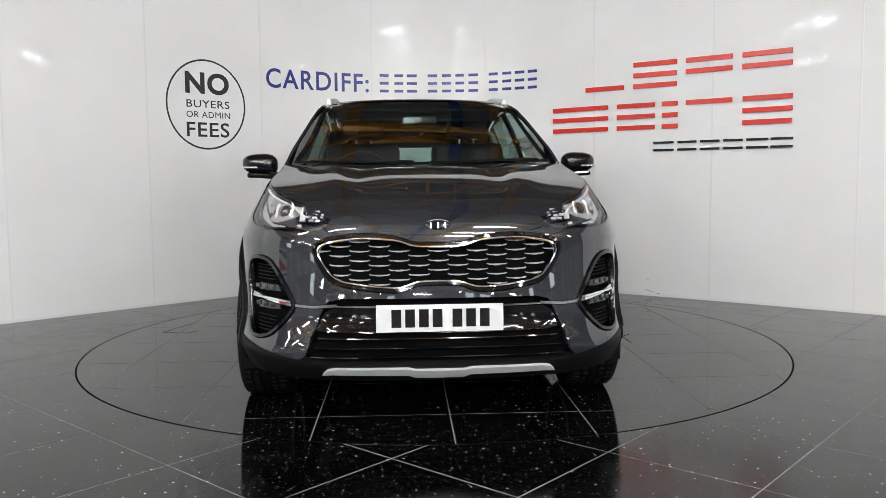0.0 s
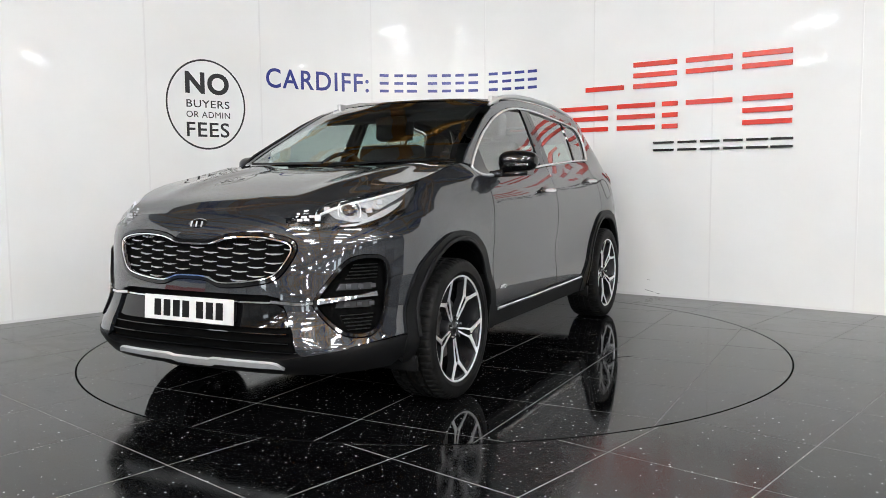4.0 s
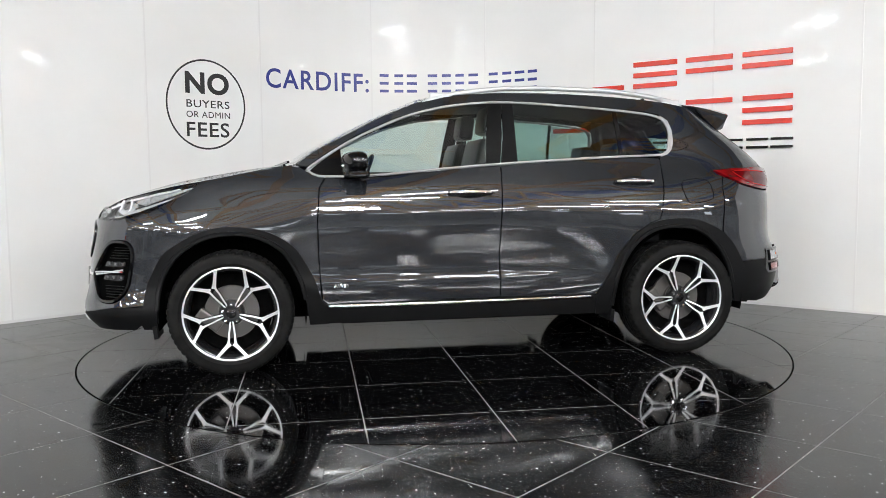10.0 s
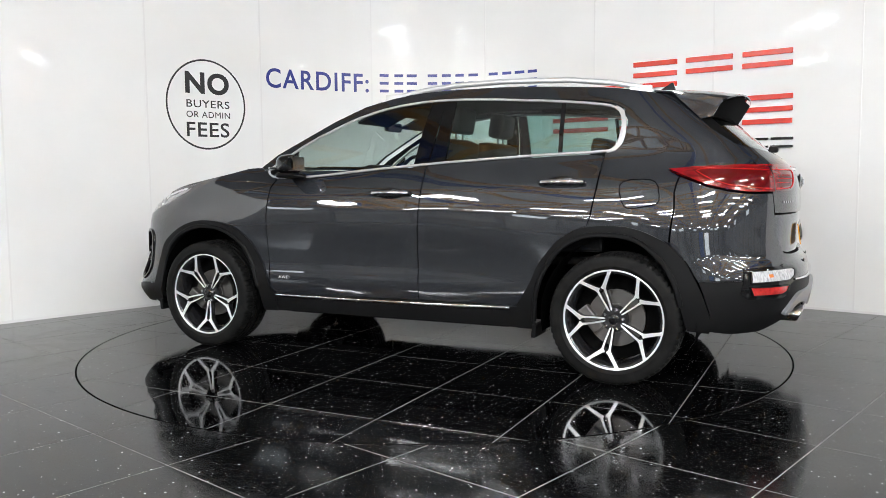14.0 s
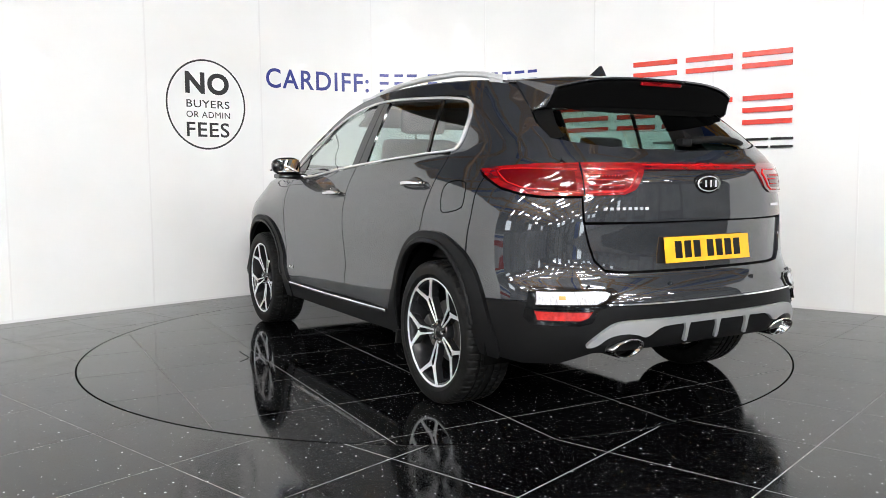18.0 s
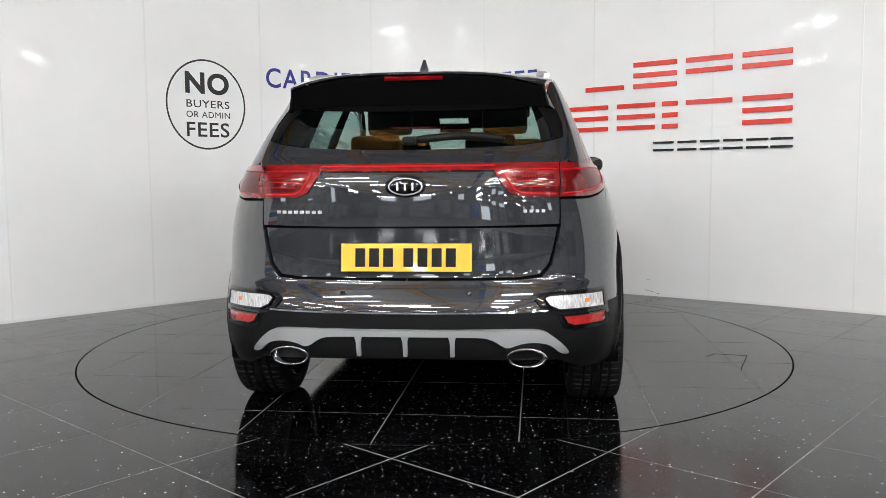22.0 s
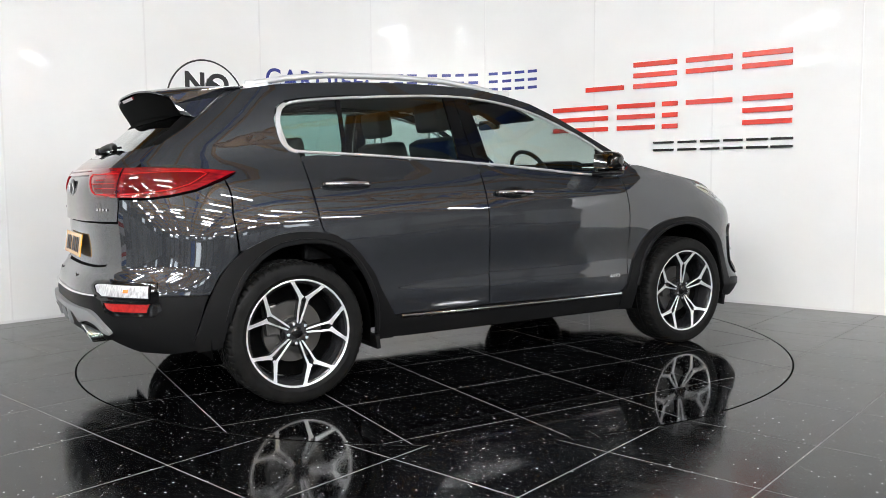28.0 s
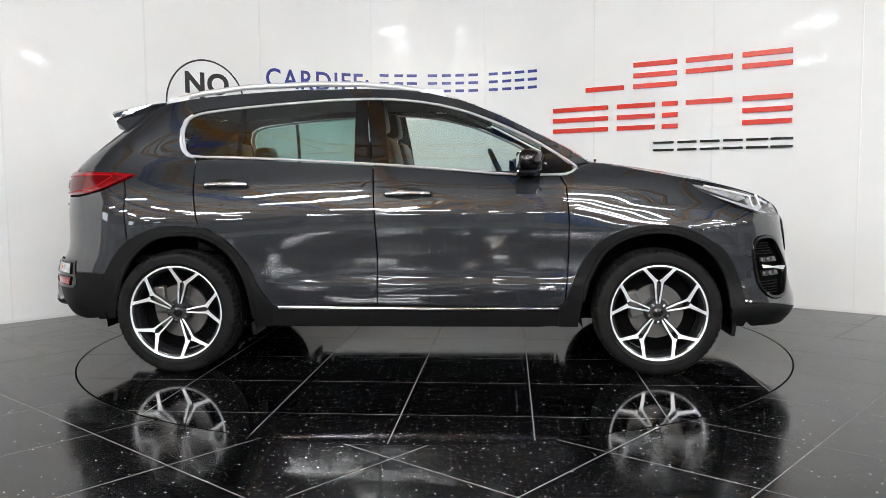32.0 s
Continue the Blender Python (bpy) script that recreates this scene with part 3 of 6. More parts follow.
NOSE = table([(.2, 2.10), (.28, 2.190), (.34, 2.224), (.39, 2.230), (.46, 2.216), (.52, 2.204), (.57, 2.200), (.65, 2.19), (.8, 2.168), (.87, 2.150), (.92, 2.118), (.97, 2.04), (1.03, 1.934), (1.06, 1.88), (1.1, 1.8), (1.2, 1.7)])
BLUNT = table([(.2, 3.6), (.32, 3.6), (.42, 3.2), (.55, 3.05), (.7, 2.9), (1.2, 2.9)])
SQUARE = table([(.2, 3.25), (.45, 3.25), (.62, 3.15), (.85, 3.0), (1.0, 3.0), (1.08, 3.25), (1.16, 3.8), (1.25, 4.1), (1.34, 3.7), (1.44, 3.25), (1.6, 3.0)])
TAIL = table([(.25, -2.12), (.32, -2.19), (.42, -2.235), (.52, -2.245), (.6, -2.235), (.68, -2.19), (.75, -2.185), (.9, -2.19), (1.04, -2.185), (1.1, -2.165), (1.15, -2.125), (1.2, -2.06), (1.36, -1.872), (1.5, -1.70), (1.6, -1.58)])
SIDE = {1.6: table([(.2, .84), (.30, .884), (.37, .907), (.43, .902), (.5, .893), (.58, .895), (.65, .903), (.8, .903), (.9, .875), (.97, .838), (1.03, .806), (1.07, .782), (1.11, .742), (1.16, .70), (1.25, .66), (1.6, .5)]),
        0.8: table([(.2, .83), (.36, .872), (.48, .888), (.56, .878), (.64, .881), (.72, .888), (.80, .893), (.88, .892), (.94, .884), (.99, .872), (1.04, .853), (1.09, .824), (1.135, .786), (1.3, .716), (1.5, .632), (1.62, .58)]),
        -0.2: table([(.2, .83), (.36, .872), (.48, .886), (.56, .876), (.64, .879), (.72, .888), (.80, .895), (.88, .894), (.94, .885), (.99, .873), (1.05, .853), (1.11, .826), (1.165, .796), (1.3, .741), (1.5, .650), (1.55, .622), (1.62, .58)]),
        -1.2: table([(.2, .83), (.36, .875), (.48, .896), (.62, .900), (.75, .904), (.86, .901), (.93, .890), (.99, .873), (1.05, .848), (1.12, .806), (1.2, .757), (1.35, .708), (1.48, .655), (1.55, .618), (1.62, .58)]),
        -1.8: table([(.2, .86), (.36, .90), (.5, .91), (.65, .908), (.8, .905), (.9, .892), (1.0, .868), (1.07, .835), (1.13, .79), (1.2, .755), (1.35, .70), (1.48, .645), (1.55, .60), (1.62, .56)])}
STATIONS = sorted(SIDE)


def half_width(x, z):
    x = min(max(x, STATIONS[0]), STATIONS[-1])
    scallop = 0.0015 * math.exp(-((z - .60 - .02 * x) / .14) ** 2) * math.exp(-(abs(x + .05) / .82) ** 6) if abs(x) < 1.3 else 0.0
    shoulder = 0.002 * math.exp(-((z - 1.005 + .05 * x) / .035) ** 2) * math.exp(-(abs(x + .1) / 1.05) ** 8) if abs(x) < 1.6 else 0.0
    for a, b in zip(STATIONS, STATIONS[1:]):
        if x <= b:
            t = (x - a) / (b - a)
            t = t * t * (3 - 2 * t)
            return SIDE[a](z) * (1 - t) + SIDE[b](z) * t - scallop + shoulder


def cap_table(n):
    phi = np.linspace(0, np.pi / 2, 4001)
    x, y = 0.9 * np.cos(phi) ** (2 / n), 0.9 * np.sin(phi) ** (2 / n)
    s = np.r_[0, np.cumsum(np.hypot(np.diff(x), np.diff(y)))]
    return phi, s


PHI_F, ARC_F = cap_table(NF)
PHI_R, ARC_R = cap_table(NR)
U1 = ARC_F[-1]
U2 = U1 + XA - XB
U3 = U2 + ARC_R[-1]


def skin(u, z):
    """The body's upright skin: u metres round it from the nose (negative: the right side), at height z."""
    if u < 0:
        p = skin(-u, z)
        return Vector((p.x, -p.y, p.z))
    if u < U1:
        f, n = float(np.interp(u, ARC_F, PHI_F)), BLUNT(z)
        x = XA + (NOSE(z) - XA) * max(0.0, math.cos(f)) ** (2 / n)
        y = half_width(x, z) * math.sin(f) ** (2 / n)
    elif u <= U2:
        x = XA - (u - U1)
        y = half_width(x, z)
    else:
        f = float(np.interp(u - U2, ARC_R, PHI_R))
        x = XB + (TAIL(z) - XB) * math.sin(f) ** (2 / SQUARE(z))
        y = half_width(x, z) * max(0.0, math.cos(f)) ** (2 / SQUARE(z))
    return Vector((x, y, z))


def ux(x, z):
    """u of the left skin at length x."""
    if x > XA:
        r = min(1.0, (x - XA) / (NOSE(z) - XA))
        return float(np.interp(math.acos(min(1, r ** (BLUNT(z) / 2))), PHI_F, ARC_F))
    if x >= XB:
        return U1 + XA - x
    r = min(1.0, (XB - x) / (XB - TAIL(z)))
    return U2 + float(np.interp(math.asin(min(1, r ** (SQUARE(z) / 2))), PHI_R, ARC_R))


def uf(y, z):
    """u of the front skin at half width y."""
    x = 2.0
    for _ in range(5):
        f = math.asin(min(1.0, (abs(y) / half_width(x, z)) ** (BLUNT(z) / 2)))
        x = XA + (NOSE(z) - XA) * math.cos(f) ** (2 / BLUNT(z))
    return float(np.interp(f, PHI_F, ARC_F)) * (1 if y >= 0 else -1)


def ur(y, z):
    """u of the rear skin at half width y."""
    x = -2.0
    for _ in range(5):
        f = math.acos(min(1.0, (abs(y) / half_width(x, z)) ** (SQUARE(z) / 2)))
        x = XB + (TAIL(z) - XB) * math.sin(f) ** (2 / SQUARE(z))
    return U2 + float(np.interp(f, PHI_R, ARC_R))


def sides(rows):
    return [(ux(x, z), z) for x, z in rows]


def fronts(rows):
    return [(uf(y, z), z) for y, z in rows]


def rears(rows):
    """Rear outlines in (half width, z) as (distance from the middle, z) for rear_skin."""
    return [((U3 - ur(abs(y), z)) * (1 if y >= 0 else -1), z) for y, z in rows]


def rear_skin(w, z):
    p = skin(U3 - abs(w), z)
    return Vector((p.x, p.y if w >= 0 else -p.y, z))


def rear_x(rows):
    """(x, z) rows on the left rear corner, for rear_skin."""
    return [(U3 - ux(x, z), z) for x, z in rows]


def mirror(rows):
    return [(-u, z) for u, z in reversed(rows)]


def inside(pts, loop):
    q, n = np.asarray(loop, float), len(loop)
    res = np.zeros(len(pts), bool)
    for i in range(n):
        (x0, y0), (x1, y1) = q[i - 1], q[i]
        if y0 == y1:
            continue
        hit = ((pts[:, 1] < y0) != (pts[:, 1] < y1)) & (pts[:, 0] < (x1 - x0) * (pts[:, 1] - y0) / (y1 - y0) + x0)
        res ^= hit
    return res


def near(pts, loop):
    q = np.asarray(loop, float)
    best = np.full(len(pts), 9.0)
    for a, b in zip(q, np.roll(q, -1, axis=0)):
        d = b - a
        t = np.clip(((pts - a) @ d) / max(d @ d, 1e-12), 0, 1)
        best = np.minimum(best, np.hypot(*(pts - a - t[:, None] * d).T))
    return best


def smooth_loop(rows, sharp=(), times=2):
    """Rounds an outline by cutting its corners, but for those listed."""
    pts = [Vector(p) for p in rows]
    keep = {i for i in sharp}
    for _ in range(times):
        out, kept = [], set()
        n = len(pts)
        for i, p in enumerate(pts):
            if i in keep:
                kept.add(len(out))
                out.append(p)
            else:
                a, b = pts[i - 1], pts[(i + 1) % n]
                out += [p.lerp(a, 0.25), p.lerp(b, 0.25)]
        pts, keep = out, kept
    return [tuple(p) for p in pts]


def dense(loop, res):
    out = []
    for (a, b), (c, d) in zip(loop, loop[1:] + loop[:1]):
        n = max(1, round(math.hypot(c - a, d - b) / res))
        out += [(a + (c - a) * k / n, b + (d - b) * k / n) for k in range(n)]
    return out


bonnet_up = None


def panel(name, surf, outer, mat, parent, holes=(), res=0.04, thick=0.014, lift=0.0, label="", both=False, gap=0.0):
    """A formed panel: an outline (with holes) in a surface's two parameters, laid on the surface, its rim turned in by thick.
    both: a mirrored twin on the car's other side too."""
    loops = [dense(outer, res)] + [dense(h, res * 0.8) for h in holes]
    pts, edges = [], []
    for lp in loops:
        n = len(pts)
        pts += lp
        edges += [(n + i, n + (i + 1) % len(lp)) for i in range(len(lp))]
    q = np.array(loops[0])
    gx, gy = np.meshgrid(np.arange(q[:, 0].min(), q[:, 0].max(), res) + res * 0.37, np.arange(q[:, 1].min(), q[:, 1].max(), res) + res * 0.41)
    grid = np.stack([gx.ravel(), gy.ravel()], -1)
    ok = inside(grid, loops[0])
    for h in loops[1:]:
        ok &= ~inside(grid, h)
    grid = grid[ok]
    if len(grid):
        d = np.min([near(grid, lp) for lp in loops], axis=0)
        grid = grid[d > res * 0.45]
    co, _, fs, *_ = delaunay_2d_cdt([Vector(p) for p in pts] + [Vector(p) for p in grid], edges, [], 0, 1e-6)
    cen = np.array([np.mean([co[i] for i in f], axis=0) for f in fs])
    ok = inside(cen, loops[0])
    for h in loops[1:]:
        ok &= ~inside(cen, h)
    fs = [list(f) for f, k in zip(fs, ok) if k]
    used = sorted({i for f in fs for i in f})
    at = {i: k for k, i in enumerate(used)}
    faces = [[at[i] for i in f] for f in fs]
    P, N = [], []
    e = 0.004
    for i in used:
        u, v = co[i]
        p = surf(u, v)
        n = (surf(u + e, v) - surf(u - e, v)).cross(surf(u, v + e) - surf(u, v - e))
        n = n.normalized() if n.length > 1e-12 else Vector((0, 0, 1))
        c = Vector((max(-1.5, min(1.5, p.x)), 0, min(1.1, p.z)))
        if (n.z if surf is bonnet_up else n.dot(p - c)) < 0:
            n = -n
        P.append(p + n * lift)
        N.append(n)
    if faces:
        flip = sum((P[f[1]] - P[f[0]]).cross(P[f[2]] - P[f[0]]).dot(N[f[0]]) for f in faces) < 0
        if flip:
            faces = [f[::-1] for f in faces]
    seen = {(f[i], f[(i + 1) % len(f)]) for f in faces for i in range(len(f))}
    rim = [(a, b) for a, b in seen if (b, a) not in seen]
    # the rim: a narrow rounded lip, then a flange turned inwards
    verts, normals = list(P), list(N)
    if thick:
        lip, deep = {}, {}
        for a, b in rim:
            for i in (a, b):
                if i not in lip:
                    lip[i] = len(verts)
                    verts.append(P[i].copy())
                    normals.append(None)
                    deep[i] = len(verts)
                    verts.append(P[i] - N[i] * thick)
                    normals.append(None)
        for a, b in rim:
            faces.append([lip[b], lip[a], deep[a], deep[b]])
            t = (P[b] - P[a]).cross(N[a])
            t = t.normalized() if t.length > 1e-9 else N[a]
            for i in (a, b):
                for k in (lip[i], deep[i]):
                    normals[k] = t if normals[k] is None else (normals[k] + t)
    obs = []
    for side in ((1, -1) if both else (1,)):
        me = mesh_of(name, [(v.x, v.y * side, v.z) for v in verts], faces if side == 1 else [f[::-1] for f in faces], mat, True)
        me.normals_split_custom_set_from_vertices([Vector((n.x, n.y * side, n.z)).normalized() for n in normals])
        obs.append(part(name, me, mat, parent, label))
    return obs


def ribbon(name, path, width, mat, parent, height=0.006, both=False, closed=False, label="", up=None):
    """A flat moulded strip along 3D points with outward normals [(point, normal)]: width across, height proud."""
    n = len(path)
    rows = []
    for i, (p, nrm) in enumerate(path):
        a = path[(i - 1) % n if closed else max(0, i - 1)][0]
        b = path[(i + 1) % n if closed else min(n - 1, i + 1)][0]
        t = (b - a).normalized()
        s = nrm.cross(t).normalized()
        w = width[i] if isinstance(width, list) else width
        rows.append([p + s * w * k + nrm * h for k, h in ((-.5, -.004), (-.5, height * .5), (-.3, height), (.3, height), (.5, height * .5), (.5, -.004))])
    obs = []
    k = len(rows[0])
    faces = []
    for i in range(n if closed else n - 1):
        j = (i + 1) % n
        faces += [(i * k + c, j * k + c, j * k + c + 1, i * k + c + 1) for c in range(k - 1)]
    if not closed:
        faces += [tuple(range(k)), tuple((n - 1) * k + c for c in reversed(range(k)))]
    for side in ((1, -1) if both else (1,)):
        verts = [(v.x, v.y * side, v.z) for r in rows for v in r]
        me = mesh_of(name, verts, faces if side == 1 else [f[::-1] for f in faces], mat, True)
        bm = bmesh.new()
        bm.from_mesh(me)
        bmesh.ops.recalc_face_normals(bm, faces=bm.faces)
        bm.to_mesh(me)
        bm.free()
        me.set_sharp_from_angle(angle=0.7)
        obs.append(part(name, me, mat, parent, label))
    return obs


def on_skin(surf, rows, lift=0.0, res=0.03, closed=False):
    """Points and normals along an outline on a surface."""
    loop = dense(rows, res) if closed else dense(rows, res)[:]
    if not closed:
        last = rows[-1]
        cut = [i for i, p in enumerate(loop) if math.hypot(p[0] - last[0], p[1] - last[1]) < 1e-9]
        loop = loop[:cut[-1] + 1]
    out, e = [], 0.004
    for u, v in loop:
        p = surf(u, v)
        n = (surf(u + e, v) - surf(u - e, v)).cross(surf(u, v + e) - surf(u, v - e)).normalized()
        c = Vector((max(-1.5, min(1.5, p.x)), 0, min(1.1, p.z)))
        n = n if n.dot(p - c) > 0 else -n
        out.append((p + n * lift, n))
    return out


def both_sides(name, bm, mat, parent, label="", smooth=True, sharp=0.6):
    """A left part and its mirrored twin."""
    bmesh.ops.recalc_face_normals(bm, faces=bm.faces)
    me = bpy.data.meshes.new(name)
    bm.to_mesh(me)
    for v in bm.verts:
        v.co.y = -v.co.y
    bmesh.ops.reverse_faces(bm, faces=bm.faces)
    other = bpy.data.meshes.new(name)
    bm.to_mesh(other)
    bm.free()
    obs = []
    for m in (me, other):
        m.materials.append(mat)
        if smooth:
            m.shade_smooth()
            m.set_sharp_from_angle(angle=sharp)
        obs.append(part(name, m, mat, parent, label))
    return obs


car = new("car")
tagged(car, "dark grey family SUV with chrome trim on the turntable", "car")

# outlines in (x, z) on the flank
BELT = [(0.912, 1.131), (0.86, 1.102), (0.778, 1.095), (0.527, 1.100), (0.211, 1.131), (-0.235, 1.165), (-0.621, 1.188), (-0.978, 1.207), (-1.266, 1.215)]
DLO_TOP = [(0.878, 1.158), (0.799, 1.212), (0.624, 1.319), (0.37, 1.432), (0.225, 1.478), (0.083, 1.511), (-0.10, 1.534), (-0.271, 1.541), (-0.45, 1.537), (-0.629, 1.526), (-0.991, 1.499), (-1.20, 1.474)]
DLO_BACK = [(-1.275, 1.458), (-1.318, 1.425), (-1.336, 1.373), (-1.325, 1.30), (-1.30, 1.232)]
GUTTER = [(0.97, 1.163), (.86, 1.238), (.70, 1.322), (.47, 1.44), (.27, 1.523), (.07, 1.570), (-.1, 1.588), (-.3, 1.597), (-.55, 1.598), (-.8, 1.590), (-1.2, 1.562), (-1.46, 1.528)]
ARCH_F = [(1.797, .39), (1.773, .513), (1.696, .665), (1.61, .735), (1.516, .787), (1.42, .815), (1.322, .824), (1.22, .815), (1.128, .793), (1.05, .755), (.978, .698), (.92, .61), (.873, .514), (.836, .40)]
ARCH_R = [(-.812, .40), (-.882, .515), (-.92, .60), (-.973, .672), (-1.04, .745), (-1.128, .800), (-1.205, .822), (-1.286, .830), (-1.37, .828), (-1.447, .815), (-1.53, .783), (-1.611, .737), (-1.68, .665), (-1.731, .579), (-1.775, .48), (-1.805, .39)]
belt_z = table(BELT[1:])
gutter_z = table(GUTTER)
XF_SEAM = [(.832, .40), (.842, .51), (.85, .665), (.852, .849), (.838, 1.032), (.80, 1.092)]
D_SEAM = [(-.203, .385), (-.199, .669), (-.211, .886), (-.226, 1.153)]

G = 0.0035


def spline(rows, n=4):
    """A smooth open line through points in the plane."""
    c = [2 * np.array(rows[0]) - rows[1], *map(np.array, rows), 2 * np.array(rows[-1]) - rows[-2]]
    out = []
    for p0, p1, p2, p3 in zip(c, c[1:], c[2:], c[3:]):
        for t in np.arange(n) / n:
            out.append(tuple(0.5 * (2 * p1 + (p2 - p0) * t + (2 * p0 - 5 * p1 + 4 * p2 - p3) * t * t + (3 * p1 - p0 - 3 * p2 + p3) * t ** 3)))
    return out + [tuple(rows[-1])]


belt_low = lambda xs: [(x, belt_z(x) - 0.012) for x in xs]

# -- side panels
wing = XF_SEAM[::-1]
wing = [(x + G, z) for x, z in wing]
outline = [(.806, 1.098), (.835, 1.112), (.90, 1.122), (.945, 1.150), (1.0, 1.160), (1.055, 1.153), (1.26, 1.113), (1.487, 1.070), (1.50, 1.062), (1.55, 1.015), (1.623, .976), (1.70, .936)]
outline += [(1.715, .80), (1.70, .672)] + spline(ARCH_F[3:]) + wing[::-1][1:-1]
panel("front_wing", skin, sides(outline), PAINT, car, both=True)
door = [(x - G, z) for x, z in XF_SEAM] + belt_low((.74, .6, .45, .3, .1, -.1)) + [(x + G, z) for x, z in D_SEAM[::-1]] + [(0.3, .378), (.8, .376)]
front_doors = panel("front_door", skin, sides(door), PAINT, car, both=True)
door = [(x - G, z) for x, z in D_SEAM] + belt_low((-.4, -.6, -.8, -1.0, -1.15)) + [(-1.245, 1.192), (-1.236, 1.10), (-1.228, 1.017), (-1.205, .875), (-1.19, .829)] + [(x + .0, z + .006) for x, z in spline(ARCH_R[5::-1])] + [(-.80, .382)]
rear_doors = panel("rear_door", skin, sides(door), PAINT, car, both=True)
quarter = [(-1.252, 1.203), (-1.30, 1.215), (-1.325, 1.24), (-1.348, 1.30), (-1.358, 1.375), (-1.338, 1.438), (-1.285, 1.472), (-1.20, 1.49), (-.991, 1.512), (-.629, 1.539), (-.271, 1.554), (.083, 1.524), (.37, 1.446), (.624, 1.333), (.80, 1.226), (.90, 1.155)]
quarter += [(.965, 1.163)] + GUTTER[1:] + [(-1.555, 1.510), (-1.60, 1.478), (-1.68, 1.405), (-1.772, 1.323), (-1.87, 1.258), (-1.93, 1.205), (-1.978, 1.160), (-1.98, 1.142), (-1.85, 1.137), (-1.70, 1.131), (-1.60, 1.121), (-1.585, 1.112), (-1.64, 1.08), (-1.625, .92), (-1.605, .748)]
quarter += spline(ARCH_R[10:4:-1]) + [(-1.195, .829), (-1.212, .875), (-1.236, 1.017), (-1.243, 1.10)]
panel("side_frame", skin, sides(quarter), PAINT, car, both=True)

# -- wheel arch cladding, sills
front_in = [(.905, .262), (.925, .40), (.955, .51), (1.024, .645), (1.08, .70), (1.158, .745), (1.24, .768), (1.322, .775), (1.41, .768), (1.487, .743), (1.57, .695), (1.637, .63), (1.69, .54), (1.715, .452), (1.725, .36), (1.729, .27)]
panel("front_arch_cladding", skin, sides([(1.800, .27)] + spline(ARCH_F) + [(.825, .385), (.80, .372), (.80, .262)] + spline(front_in)), PLASTIC, car, both=True, lift=0.013, thick=0.03, label="black grained wheel arch trim")
rear_in = [(-1.70, .31), (-1.672, .42), (-1.645, .52), (-1.60, .61), (-1.566, .655), (-1.50, .715), (-1.433, .752), (-1.36, .768), (-1.288, .772), (-1.21, .768), (-1.13, .744), (-1.06, .70), (-1.005, .64), (-.95, .545), (-.915, .44), (-.898, .30), (-.897, .262)]
panel("rear_arch_cladding", skin, sides([(-.80, .262), (-.80, .38)] + spline(ARCH_R) + [(-1.82, .345), (-1.80, .30)] + spline(rear_in)), PLASTIC, car, both=True, lift=0.013, thick=0.03, label="black grained wheel arch trim")
for rows in (front_in, rear_in):
    ribbon("arch_lip", on_skin(skin, sides(spline([(x, z + .012) for x, z in rows[1:-1]])), 0.012), 0.026, PLASTIC, car, 0.010, both=True, label="rolled edge of the wheel arch trim")
panel("sill", skin, sides([(.80, .262), (.80, .372), (.3, .373), (-.4, .376), (-.80, .378), (-.80, .262)]), PLASTIC, car, both=True, lift=0.004, thick=0.05, label="black sill trim")
ribbon("sill_strip", on_skin(skin, sides([(.80, .362), (.2, .360), (-.4, .364), (-.76, .370)]), 0.006), 0.019, CHROME, car, 0.006, both=True, label="chrome sill strip")

# -- nose
HEAD_TOP = [(2.075, .9), (2.06, .918), (1.95, .970), (1.82, 1.003), (1.70, 1.030), (1.60, 1.052), (1.50, 1.068)]
GRILLE = [(0, .806), (.10, .806), (.15, .826), (.197, .838), (.30, .846), (.40, .840), (.493, .820), (.516, .79), (.50, .745), (.457, .676), (.42, .652), (.386, .642), (.27, .624), (.173, .618), (.13, .630), (.09, .648), (0, .650)]
grille = GRILLE[:-1] + [GRILLE[-1]] + [(-y, z) for y, z in GRILLE[-2:0:-1]]
FOG = [(.815, .60), (.814, .70), (.800, .738), (.765, .748), (.720, .741), (.690, .715), (.655, .66), (.618, .60), (.598, .552), (.612, .525), (.66, .470), (.705, .428), (.755, .412), (.797, .418), (.812, .48)]
fog = fronts(FOG)
top_half = fronts([(0, .928), (.25, .926), (.40, .920), (.446, .910), (.455, .888), (.49, .868), (.56, .858)]) + sides([(1.955, .862), (1.86, .876), (1.779, .897), (1.70, .928)])
seam = sides([(1.707, .80), (1.693, .672), (1.766, .516), (1.792, .40)])
low_half = fronts([(.80, .385), (.70, .36), (.575, .338), (.55, .36), (.53, .43), (.49, .52), (.46, .575), (.40, .588), (0, .588)])
half = top_half + seam + low_half
outline = half + mirror(half)[1:-1]
panel("front_bumper", skin, outline, PAINT, car, holes=[fronts(grille), fog, mirror(fog)], res=0.035, thick=0.02)
# lower mouth, lip and skid
mouth = fronts([(0, .585), (.40, .585), (.458, .572), (.49, .52), (.53, .43), (.552, .345), (.50, .318), (0, .312)])
panel("lower_mouth", skin, mouth + mirror(mouth)[1:-1], UNDER, car, lift=-0.035, thick=0.0, res=0.05, label="black lower air intake")
for z in (.348, .388, .428):
    w = .53 - (z - .345) * .35
    rows = [(-w, z), (0, z), (w, z)]
    ribbon("intake_slat", on_skin(skin, fronts(rows), -0.020, 0.06), 0.007, GLOSS, car, 0.012)
upper = fronts([(0, .545), (.44, .548), (.475, .53), (.515, .46), (.45, .452), (0, .45)])
panel("intake_blank", skin, upper + mirror(upper)[1:-1], GLOSS, car, lift=-0.014, thick=0.01, res=0.05, label="gloss black panel behind the plate")
